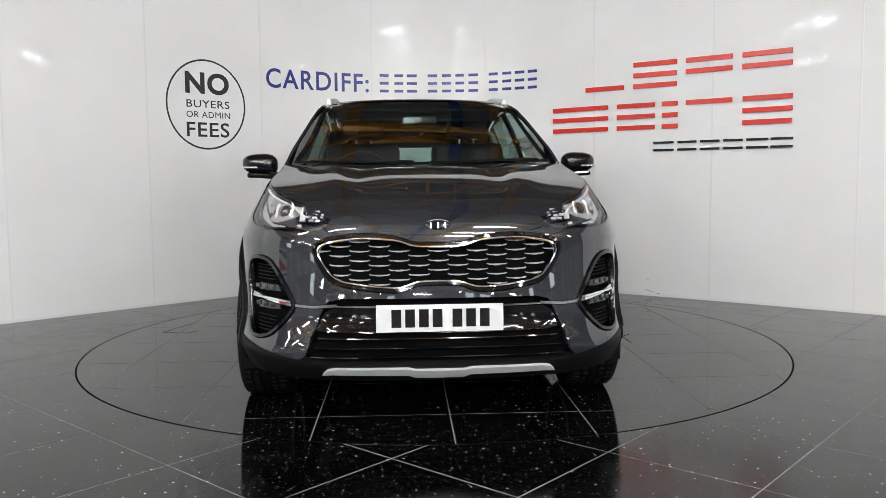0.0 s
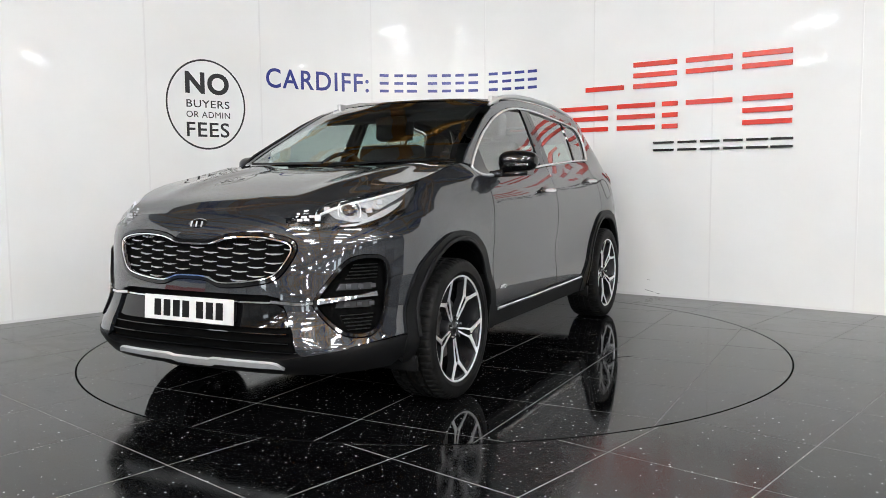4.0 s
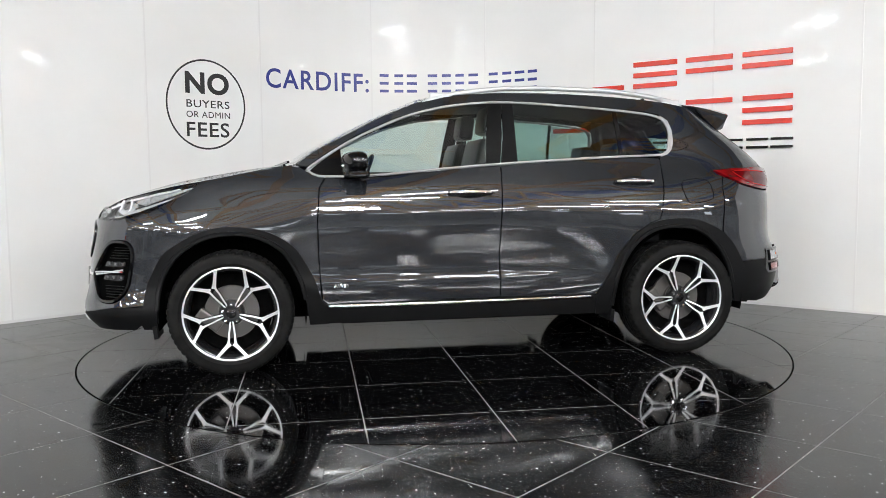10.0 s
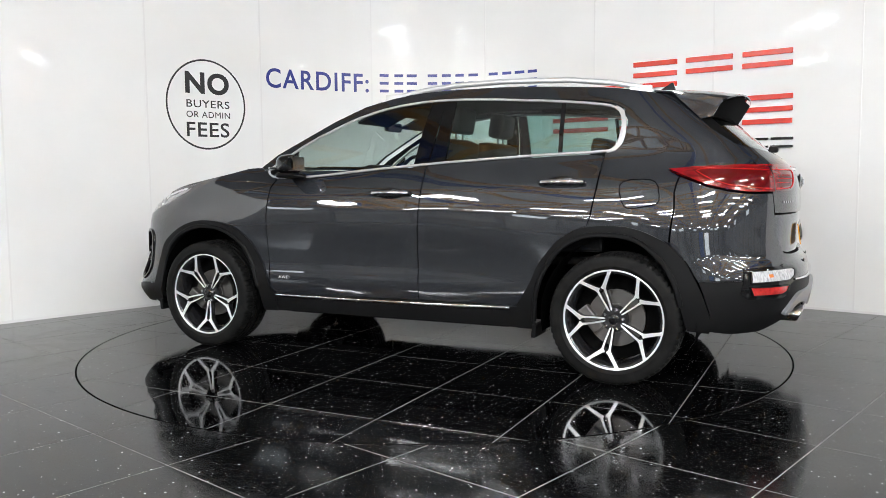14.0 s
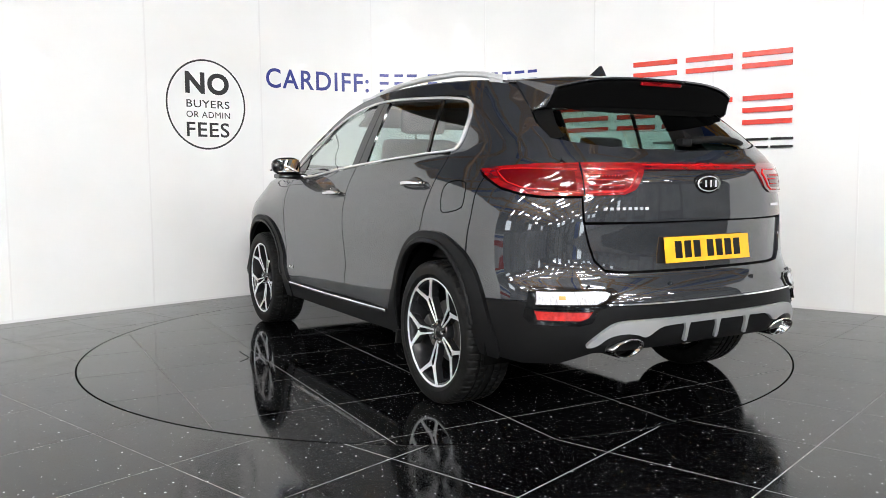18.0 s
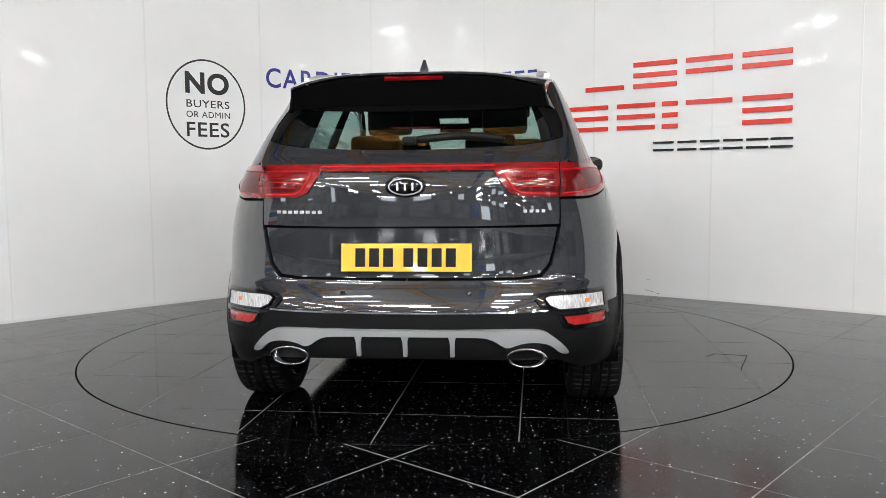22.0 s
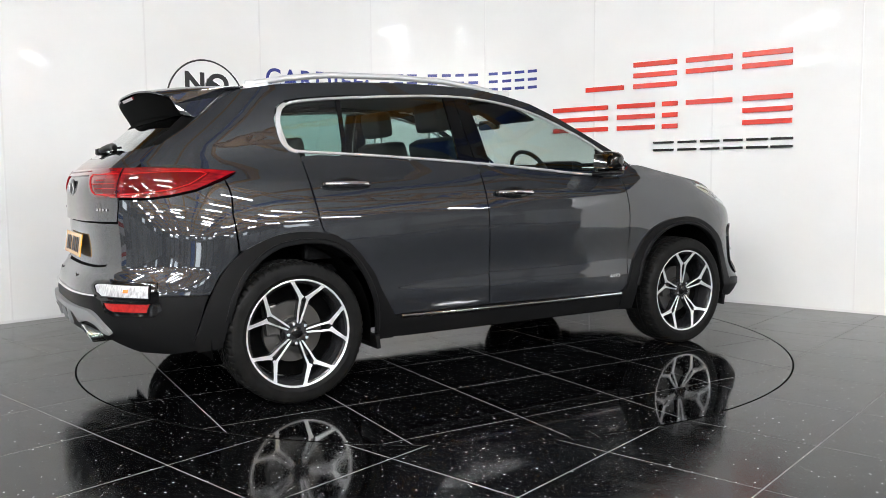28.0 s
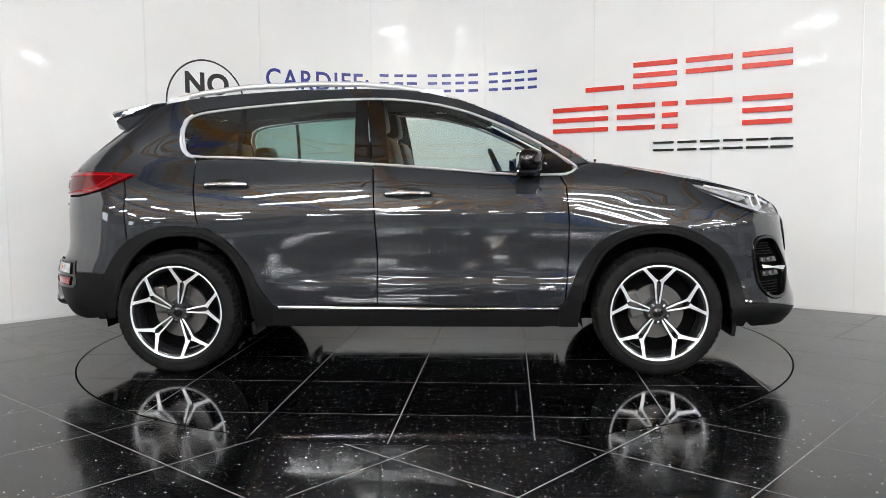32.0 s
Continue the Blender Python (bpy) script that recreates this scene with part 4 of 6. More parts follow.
lip = fronts([(0, .318), (.50, .322), (.56, .335), (.70, .357), (.80, .382)]) + sides([(1.793, .392), (1.80, .30), (1.85, .262)]) + fronts([(.70, .255), (.5, .245), (0, .238)])
panel("front_lip", skin, lip + mirror(lip)[1:-1], PLASTIC, car, lift=0.003, thick=0.04, label="black lower bumper lip")
skid = fronts([(0, .300), (.10, .300), (.13, .308), (.43, .309), (.462, .302), (.482, .280), (.44, .284), (.13, .279), (.10, .268), (0, .266)])
panel("front_skid_strip", skin, skid + mirror(skid)[1:-1], SATIN, car, lift=0.016, thick=0.02, res=0.03, label="satin silver skid strip")
for sgn in (1, -1):
    ribbon("intake_chrome", on_skin(skin, fronts([(sgn * .79, .590), (sgn * .74, .577), (sgn * .62, .556), (sgn * .52, .551), (sgn * .42, .560)]), -0.005), [0.018] * 99, CHROME, car, 0.009, label="chrome bumper strip")
ribbon("intake_chrome", on_skin(skin, fronts([(-.42, .556), (0, .552), (.42, .556)]), -0.012), 0.012, CHROME, car, 0.01, label="chrome bumper strip")

# grille: frame, mesh and bright inserts
front_grille = panel("grille", skin, fronts(grille), UNDER, car, lift=-0.045, thick=0.0, res=0.05, label="black grille with chrome edging and bright inserts")[0]
ring = on_skin(skin, smooth_loop(fronts(grille), times=2), -0.006, 0.02, True)
ribbon("grille_frame", ring, 0.022, GLOSS, front_grille, 0.014, closed=True, label="gloss black grille surround")
inner = [(y * .968, .733 + (z - .733) * .89) for y, z in grille]
ribbon("grille_chrome", on_skin(skin, smooth_loop(fronts(inner), times=2), -0.004, 0.02, True), 0.009, CHROME, front_grille, 0.013, closed=True, label="chrome grille edging")
loop_in = [(y * .95, .733 + (z - .733) * .84) for y, z in grille]
bm = bmesh.new()
prof = [(-.044, .010), (-.030, .004), (-.016, .003), (.016, .003), (.030, .004), (.044, .010), (.034, -.002), (.018, -.004), (.010, -.011), (-.010, -.011), (-.018, -.004), (-.034, -.002)]
lo = [bm.verts.new((0.0, y * 1.03, z * .46 + .001)) for y, z in prof]
hi = [bm.verts.new((0.010, y * .97, z * .32 - .001)) for y, z in prof]
bm.faces.new(lo), bm.faces.new(hi)
for i in range(12):
    bm.faces.new((lo[i], lo[(i + 1) % 12], hi[(i + 1) % 12], hi[i]))
bmesh.ops.recalc_face_normals(bm, faces=bm.faces)
insert_mesh = bpy.data.meshes.new("grille_insert")
bm.to_mesh(insert_mesh)
bm.free()
insert_mesh.materials.append(SATIN_CHROME)
r = 0
z = .642
while z < .85:
    y = -.567 + (0.081 if r % 2 else 0)
    while y < .57:
        if inside(np.array([(y, z)]), loop_in)[0]:
            p = skin(uf(y, z), z)
            ob = part("grille_insert", insert_mesh, CHROME, front_grille)
            ob.matrix_basis = Matrix.Translation((p.x - .032, p.y, p.z)) @ Matrix.Rotation(y * .35, 4, "Z")
        y += 0.162
    z += 0.0195
    r += 1
# deeper mesh ribs
for k in range(-9, 10):
    y = k * .053
    if abs(y) < .5:
        p = skin(uf(y, .73), .73)
        part("grille_rib", fresh_box((.01, .004, .17 if abs(y) > .15 else .14), (p.x - .040, y, .735)), UNDER, front_grille)

# fog lamp pods
for sgn in (1, -1):
    f2 = [(sgn * y, z) for y, z in FOG]
    pod = panel("fog_pod", skin, fronts(f2), UNDER, car, lift=-0.035, thick=0.0, res=0.04, label="gloss black fog lamp pod")[0]
    ribbon("fog_frame", on_skin(skin, smooth_loop(fronts(f2), times=1), -0.004, 0.02, True), 0.022, GLOSS, pod, 0.014, closed=True, label="gloss black fog lamp surround")
    for za, zb in ((.605, .634), (.530, .560)):
        rows = [(sgn * .672, za + .002), (sgn * .782, za), (sgn * .782, zb), (sgn * .684, zb)]
        panel("fog_lamp", skin, fronts(rows), FOG_LAMP, pod, lift=-0.016, thick=0.02, res=0.03, label="clear LED fog lamp")
        for y in (.700, .738, .772):
            p = skin(uf(y, za), (za + zb) / 2)
            part("fog_cell", fresh_box((.008, .026, .020), (p.x - .020, sgn * p.y, (za + zb) / 2), Matrix.Rotation(sgn * .8, 4, "Z"), .004), FOG_CELL, pod)
    ribbon("fog_chrome", on_skin(skin, fronts([(sgn * .79, .580), (sgn * .70, .576), (sgn * .60, .567)]), -0.004), 0.014, CHROME, pod, 0.012, label="chrome bumper strip")
    for k in range(5):
        z = .655 + .014 * k
        ribbon("fog_vent", on_skin(skin, fronts([(sgn * (.700 + .006 * k), z), (sgn * .795, z)]), -0.024), 0.004, PLASTIC, pod, 0.006)
        z = .445 + .014 * k
        ribbon("fog_vent", on_skin(skin, fronts([(sgn * (.725 - .008 * k), z), (sgn * .79, z)]), -0.024), 0.004, PLASTIC, pod, 0.006)

# headlamps
head = sides([(1.49, 1.064), (1.55, 1.012), (1.623, .974), (1.70, .934), (1.779, .895), (1.86, .872), (1.955, .858)]) + fronts([(.555, .858), (.49, .866), (.458, .882), (.448, .90)]) + sides([(x, z) for x, z in HEAD_TOP[1:]])
headlamps = panel("headlamp", skin, head, LAMP_DARK, car, lift=-0.032, thick=0.0, both=True, label="headlamp with dark housing and frosted LED cubes")
panel("headlamp_lens", skin, head, LENS, car, lift=-0.003, thick=0.0, both=True, label="clear headlamp lens")


def lamp_frame(x, z, depth, sgn):
    """A pose on the lamp's face: local x outwards, z up, sunk by depth."""
    (p, n), = on_skin(skin, [(ux(x, z), z), (ux(x, z), z)])[:1]
    p = p - n * depth
    p, n = Vector((p.x, sgn * p.y, p.z)), Vector((n.x, sgn * n.y, n.z * .25)).normalized()
    side = Vector((0, 0, 1)).cross(n).normalized()
    m = Matrix((n, side, n.cross(side))).transposed().to_4x4()
    m.translation = p
    return m


def lamp_bits(sgn):
    lamp = headlamps[0 if sgn == 1 else 1]

    def bit(name, x, z, size, depth, mat, label=""):
        bm = fresh_box(size, (0, 0, 0), None, min(size) * .3)
        ob = part(name, bm, mat, lamp, label)
        ob.matrix_basis = lamp_frame(x, z, depth, sgn)
        return ob
    m = lamp_frame(1.912, .954, .020, sgn)
    bm = bmesh.new()
    bmesh.ops.create_uvsphere(bm, u_segments=20, v_segments=12, radius=1, matrix=m @ Matrix.Diagonal((.018, .030, .029, 1)))
    part("projector", bm, PROJECTOR, lamp, "dark glass projector lamp", True)
    for name, size, mat, lab in (("projector_ring", (.031, .037, .041, -.002), CLEAR_LAMP, "bright projector ring"), ("projector_frame", (.046, .0495, .052, .002), DAY_STRIP, "white light guide round the projector")):
        bm = bmesh.new()
        rings = []
        for i in range(40):
            a = 2 * math.pi * i / 40
            c, s_ = math.cos(a), math.sin(a)
            f = (abs(c) ** 3.2 + abs(s_) ** 3.2) ** (-1 / 3.2) if size[0] > .04 else 1.0
            rings.append([bm.verts.new(m @ Vector((dx + size[3], r * f * c, r * f * s_ * .86))) for r, dx in ((size[0], -.002), (size[1], .009), (size[2], .0))])
        for i in range(40):
            a, b = rings[i], rings[(i + 1) % 40]
            if size[0] > .04 and 5 < i < 15:
                continue
            for k in range(2):
                bm.faces.new((a[k], b[k], b[k + 1], a[k + 1]))
        part(name, bm, mat, lamp, lab, True)
    for x, z in ((1.970, .953), (2.026, .919)):
        bit("led_block", x, z, (.010, .026, .028), .010, CUBE)
    bit("led_block", 2.045, .886, (.008, .022, .012), .010, CUBE)
    for x, z in ((1.780, .982), (1.852, .950)):
        bit("led_block", x, z, (.010, .030, .024), .012, CUBE)
    for (x0, z0), (x1, z1) in (((1.994, .953), (2.054, .909)), ((2.018, .946), (2.066, .908))):
        for k in range(4):
            bit("led_cube", x0 + (x1 - x0) * k / 3, z0 + (z1 - z0) * k / 3, (.007, .024, .011), .008, CUBE)
    for k in range(3):
        bit("led_cube", 2.046 + .013 * k, .934 - .011 * k, (.007, .013, .0085), .008, CUBE)
    flip = lambda rows: [(sgn * u, z) for u, z in rows]
    # reflectors painted near white, so the lamp's shine is in their colour
    panel("lamp_reflector", skin, flip(sides([(1.53, 1.050), (1.62, 1.036), (1.74, 1.016), (1.85, .992), (1.86, .972), (1.80, .958), (1.72, .985), (1.62, 1.018)])), LAMP_GLEAM, lamp, res=.03, thick=.006, lift=-.020, label="reflector bowl with its shine painted on in white")
    panel("lamp_reflector", skin, flip(sides([(1.885, .985), (1.955, .968), (1.975, .930), (1.935, .906), (1.880, .915), (1.862, .945)])), LAMP_GLEAM, lamp, res=.03, thick=.006, lift=-.026, label="reflector bowl with its shine painted on in white")
    panel("lamp_reflector", skin, flip(sides([(1.64, .996), (1.74, .968), (1.84, .938), (1.93, .898), (1.99, .890), (1.99, .882), (1.94, .883), (1.82, .922), (1.70, .966)])), LAMP_GLEAM, lamp, res=.03, thick=.006, lift=-.022, label="lower reflector with its shine painted on in white")
    panel("lamp_bezel", skin, flip(sides([(1.62, .992), (1.70, .954), (1.80, .912), (1.95, .873), (2.03, .873), (2.03, .880), (1.95, .881), (1.82, .918), (1.70, .962)])), GLOSS, lamp, res=.03, thick=.006, lift=-.014, label="gloss black lamp bezel")
    panel("lamp_bezel", skin, flip(sides([(1.985, .968), (2.056, .930), (2.070, .900), (2.040, .893), (2.000, .925), (1.975, .955)])), GLOSS, lamp, res=.03, thick=.004, lift=-.017, label="gloss black lamp bezel")
    brow = on_skin(skin, sides([(1.60, 1.036), (1.717, 1.014), (1.80, .996), (1.873, .980), (1.95, .957), (2.007, .934)]), -.010)
    ribbon("lamp_brow", [(Vector((p.x, sgn * p.y, p.z)), Vector((n.x, sgn * n.y, n.z))) for p, n in brow], 0.009, DAY_STRIP, lamp, 0.005, label="white daytime light strip")
    edge = on_skin(skin, head, -.006, 0.03, True)
    ribbon("lamp_edge", [(Vector((p.x, sgn * p.y, p.z)), Vector((n.x, sgn * n.y, n.z))) for p, n in edge], 0.007, GLOSS, lamp, 0.003, closed=True)


lamp_bits(1)
lamp_bits(-1)

# badge and plate
def oval(name, at, ry, rz, mat, parent, depth, turn=None, label=""):
    bm = bmesh.new()
    bmesh.ops.create_uvsphere(bm, u_segments=32, v_segments=10, radius=1, matrix=Matrix.Translation(at) @ (turn or Matrix()) @ Matrix.Diagonal((depth, ry, rz, 1)))
    return part(name, bm, mat, parent, label, True)


tilt = Matrix.Rotation(radians(-22), 4, "Y")
badge = oval("front_badge", (2.133, 0, .880), .066, .030, SATIN_CHROME, car, .012, tilt, "chrome oval badge")
oval("badge_field", (2.1375, 0, .882), .060, .0245, GLOSS, badge, .0115, tilt)
for y in (-.03, 0, .03):
    part("badge_bar", fresh_box((.006, .007, .026), (2.149, y, .884), tilt, .002), SATIN_CHROME, badge)


def plate(x, z, w, h, mat, facing, lean, label):
    pl = part("number_plate", fresh_box((.006, w, h), (0, 0, 0), None, .002), mat, car, label)
    pl.matrix_basis = Matrix.Translation((x, 0, z)) @ Matrix.Rotation(radians(lean), 4, "Y")
    at = -.20
    for k in range(7):
        part("plate_bar", fresh_box((.002, .040, .074), (facing * .0036, at + .022, 0), None, .0005), PLATE_INK, pl)
        at += .056 + (.025 if k == 3 else 0)
    return pl


plate(2.219, .510, .520, .111, WHITE_PLATE, 1, -4, "white front plate with black bars")
part("plate_holder", fresh_box((.03, .50, .09), (2.20, 0, .51), None, .004), PLASTIC, car)

# -- bonnet
ze = table([(.90, 1.168), (1.055, 1.157), (1.26, 1.117), (1.487, 1.074), (1.6, 1.055), (1.70, 1.034), (1.82, 1.006), (1.95, .972), (2.06, .914), (2.1, .905)])
zc = table([(.90, 1.158), (1.05, 1.152), (1.2, 1.142), (1.4, 1.114), (1.6, 1.077), (1.8, 1.030), (1.95, .990), (2.05, .949), (2.09, .928), (2.12, .905)])
ye_rows = [(x, skin(ux(x, ze(x) - .004), ze(x) - .004).y) for x in (.90, 1.0, 1.055, 1.15, 1.26, 1.37, 1.487, 1.6, 1.70, 1.82, 1.95, 2.03)]
ye = table(ye_rows + [(2.07, .44), (2.12, .38)])


def bonnet_skin(x, y):
    r = abs(y) / ye(x)
    crease = 0.012 * math.exp(-((abs(y) - .50 + .12 * (x - 1.2)) / .08) ** 2) * max(0.0, min(1.0, (2.0 - x) * 3))
    fold = -0.007 * math.exp(-((abs(y) - .33 - .05 * (x - 1.2)) / .06) ** 2) * max(0.0, min(1.0, (1.75 - x) * 2.5))
    return Vector((x, y, zc(x) - (zc(x) - ze(x)) * r ** 2.4 + crease + fold))


edge = [(x, y - .006) for x, y in ye_rows if x >= 1.0]
edge = [(1.02, .70)] + edge[1:] + [(2.068, .44), (2.082, .38), (2.094, .2), (2.099, 0)]
rear_edge = [(1.035, .60), (1.06, .3), (1.068, 0)]
half = rear_edge[::-1] + edge
full = half + [(x, -y) for x, y in half[-2:0:-1]]
bonnet_up = bonnet_skin
panel("bonnet", bonnet_skin, full, PAINT, car, res=0.05, thick=0.02)
# -- windscreen, roof
SC = [(1.085, 1.152), (.93, 1.250), (.75, 1.345), (.55, 1.44), (.35, 1.528), (.20, 1.588)]
SE = [(.972, .715), (.85, .672), (.69, .642), (.50, .614), (.28, .588), (.10, .572)]


def screen_skin(a, b):
    t = min(max(b, -0.01), 1.01) * 5
    i = min(max(int(t), 0), 4)
    f = t - i
    cx, cz = [SC[i][k] * (1 - f) + SC[i + 1][k] * f for k in (0, 1)]
    ex, ey = [SE[i][k] * (1 - f) + SE[i + 1][k] * f for k in (0, 1)]
    ez = gutter_z(ex) + 0.006
    r = abs(a) ** 2.3
    return Vector((cx + (ex - cx) * r, ey * a, cz + (ez - cz) * r))


roof_c = table([(.25, 1.575), (.20, 1.588), (.1, 1.603), (0, 1.612), (-.3, 1.624), (-.8, 1.618), (-1.2, 1.594), (-1.5, 1.562), (-1.7, 1.54)])


def roof_skin(x, y):
    gx = min(x, .30)
    w = half_width(gx, gutter_z(gx)) - .004
    r = min(1.0, abs(y) / w)
    return Vector((x, y, roof_c(x) - (roof_c(x) - gutter_z(gx) - .004) * r ** 2.8))


def flat_panel(name, fn, outer, mat, res, both=False, thick=0.01, label="", lift=0.0, holes=()):
    return panel(name, fn, outer, mat, car, res=res, thick=thick, both=both, label=label, lift=lift, holes=holes)


rows = [(-1, 0), (1, 0), (1, 1), (-1, 1)]
flat_panel("windscreen", screen_skin, rows, GLASS, 0.08, thick=0.0, label="green tinted windscreen")
flat_panel("screen_band", screen_skin, [(-1, 0), (1, 0), (1, .035), (-1, .035)], GLOSS, 0.05, thick=0.0, lift=0.003, label="black windscreen edge band")
for sgn in (1, -1):
    flat_panel("screen_band", screen_skin, [(sgn * 1.0, 0), (sgn * 1.0, 1), (sgn * .955, 1), (sgn * .955, 0)], GLOSS, 0.05, thick=0.0, lift=0.003, label="black windscreen edge band")
flat_panel("screen_band", screen_skin, [(-1, .955), (1, .955), (1, 1), (-1, 1)], GLOSS, 0.05, thick=0.0, lift=0.003, label="black windscreen edge band")
re = [(.19 - .10 * (abs(a) ** 2.3), a * .565) for a in (0, .3, .6, .8, .92, 1)]
re += [(-.1, .592), (-.3, .59), (-.8, .592), (-1.2, .592), (-1.46, .585)]
re += [(-1.475, .4), (-1.48, 0)]
roof_outline = re + [(x, -y) for x, y in re[-2:0:-1]]
panel("roof", roof_skin, roof_outline, PAINT, car, res=0.07, thick=0.03)
# scuttle and wipers
panel("scuttle", lambda x, y: Vector((x, y, 1.140 + (1.07 - x) * .05 - .02 * (abs(y) / .7) ** 2)), [(1.10, -.60), (1.12, 0), (1.10, .60), (.99, .70), (1.06, 0), (.99, -.70)], PLASTIC, car, res=0.06, thick=0.0)
for y0, y1 in ((.62, .02), (-.06, -.60)):
    bm = bmesh.new()
    a, b = screen_skin(y0 / .70, .020) + Vector((.02, 0, .012)), screen_skin(y1 / .70, .005) + Vector((.02, 0, .012))
    d = b - a
    box(bm, (d.length, .014, .012), (a + b) / 2, d.to_track_quat("X", "Z").to_matrix().to_4x4())
    part("wiper", bm, GLOSS, car, "black wiper blade")

# -- side glass, pillars, chrome surround
def lower(x):
    return belt_z(x)


front_glass = sides([(.86, 1.118), (.80, 1.112)] + [(x, lower(x)) for x in (.6, .4, .2, 0, -.142)] + [(-.150, 1.25), (-.165, 1.38), (-.186, 1.515)] + DLO_TOP[5::-1])
panel("front_door_glass", skin, front_glass, GLASS, car, both=True, lift=-0.010, thick=0.0, res=0.06, label="green tinted door glass")
rear_glass = sides([(-.329, lower(-.329))] + [(x, lower(x)) for x in (-.5, -.7, -.9, -.995)] + [(-.985, 1.49)] + DLO_TOP[9:6:-1] + [(-.335, 1.53)])
panel("rear_door_glass", skin, rear_glass, DARK_GLASS, car, both=True, lift=-0.010, thick=0.0, res=0.06, label="dark privacy door glass")
q_glass = sides([(-1.012, lower(-1.012)), (-1.15, 1.213), (-1.27, 1.219)] + [(x + .012, z) for x, z in DLO_BACK[::-1]] + [(-1.20, 1.465), (-1.003, 1.489)])
panel("quarter_glass", skin, q_glass, DARK_GLASS, car, both=True, lift=-0.010, thick=0.0, res=0.06, label="dark privacy quarter glass")
panel("quarter_bar", skin, sides([(-.993, lower(-.993)), (-1.014, lower(-1.014)), (-1.005, 1.49), (-.983, 1.491)]), GLOSS, car, both=True, lift=-0.003, thick=0.01, label="black window divider")
pill = [(-.137, lower(-.14) - .002), (-.226, lower(-.226) - .002), (-.255, 1.34), (-.272, 1.535), (-.19, 1.536), (-.16, 1.35)]
panel("door_pillar", skin, sides(pill), GLOSS, car, both=True, lift=-0.002, thick=0.012, label="gloss black door pillar")
pill = [(-.232, lower(-.232) - .002), (-.335, lower(-.335) - .002), (-.342, 1.53), (-.277, 1.535), (-.262, 1.34)]
panel("door_pillar", skin, sides(pill), GLOSS, car, both=True, lift=-0.002, thick=0.012, label="gloss black door pillar")
panel("mirror_corner", skin, sides([(.895, 1.128), (.85, 1.106), (.70, 1.100), (.71, 1.26), (.80, 1.20)]), GLOSS, car, both=True, lift=-0.004, thick=0.01, label="gloss black window corner")
surround = sides(BELT[1:] + DLO_BACK[::-1] + DLO_TOP[::-1] + [(.905, 1.137)])
ribbon("window_chrome", on_skin(skin, smooth_loop(surround, times=1), 0.0, 0.025, True), 0.0135, SATIN_CHROME, car, 0.006, closed=True, both=True, label="chrome window surround")
panel("rear_chrome", skin, sides([(-1.262, 1.205), (-1.305, 1.218), (-1.335, 1.25), (-1.352, 1.31), (-1.352, 1.375), (-1.335, 1.43), (-1.29, 1.462), (-1.29, 1.450), (-1.322, 1.422), (-1.337, 1.373), (-1.337, 1.312), (-1.322, 1.262), (-1.297, 1.232), (-1.262, 1.219)]), SATIN_CHROME, car, both=True, lift=0.006, thick=0.01, res=0.02, label="chrome window corner")

# roof rails
def rail_line(sgn):
    out = []
    for x, z in [(.20, 1.545), (.13, 1.572), (.04, 1.596), (-.10, 1.620), (-.31, 1.640), (-.6, 1.646), (-1.0, 1.632), (-1.25, 1.600), (-1.40, 1.568), (-1.48, 1.540)]:
        gx = max(x, -1.45)
        out.append(Vector((x, sgn * (half_width(gx, gutter_z(gx)) - .045), z - .008)))
    return out


def tube(name, pts, rx, rz, mat, parent, label="", seg=10):
    bm = bmesh.new()
    rings = []
    for i, p in enumerate(pts):
        d = (pts[min(i + 1, len(pts) - 1)] - pts[max(i - 1, 0)]).normalized()
        s = d.cross(Vector((0, 0, 1))).normalized()
        n = s.cross(d)
        end = 0.6 if i in (0, len(pts) - 1) else 1
        rings.append([bm.verts.new(p + s * rx * end * math.cos(2 * math.pi * k / seg) + n * rz * end * math.sin(2 * math.pi * k / seg)) for k in range(seg)])
    for a, b in zip(rings, rings[1:]):
        for k in range(seg):
            bm.faces.new((a[k], a[(k + 1) % seg], b[(k + 1) % seg], b[k]))
    bm.faces.new(rings[0]), bm.faces.new(rings[-1])
    return part(name, bm, mat, parent, label, True)


for sgn in (1, -1):
    rl = tube("roof_rail", rail_line(sgn), .018, .016, SATIN, car, "satin silver roof rail")
    for x in (.10, -1.40):
        y = sgn * (half_width(x, gutter_z(x)) - .045)
        part("rail_foot", fresh_box((.12, .028, .05), (x, y, gutter_z(x) + .008), None, .008), SATIN, rl)

# aerial fin
bm = bmesh.new()
fin = [(-1.34, 1.576), (-1.40, 1.594), (-1.465, 1.638), (-1.477, 1.640), (-1.492, 1.598), (-1.50, 1.562), (-1.42, 1.564)]
rows = []
for s in (-1, 1):
    rows.append([bm.verts.new((x, s * (.028 * max(0.12, 1 - (z - 1.566) / .09)), z)) for x, z in fin])
bm.faces.new(rows[0]), bm.faces.new(rows[1][::-1])
for i in range(len(fin)):
    j = (i + 1) % len(fin)
    bm.faces.new((rows[0][i], rows[1][i], rows[1][j], rows[0][j]))
part("aerial_fin", bm, PAINT, car, "body-coloured shark fin aerial")

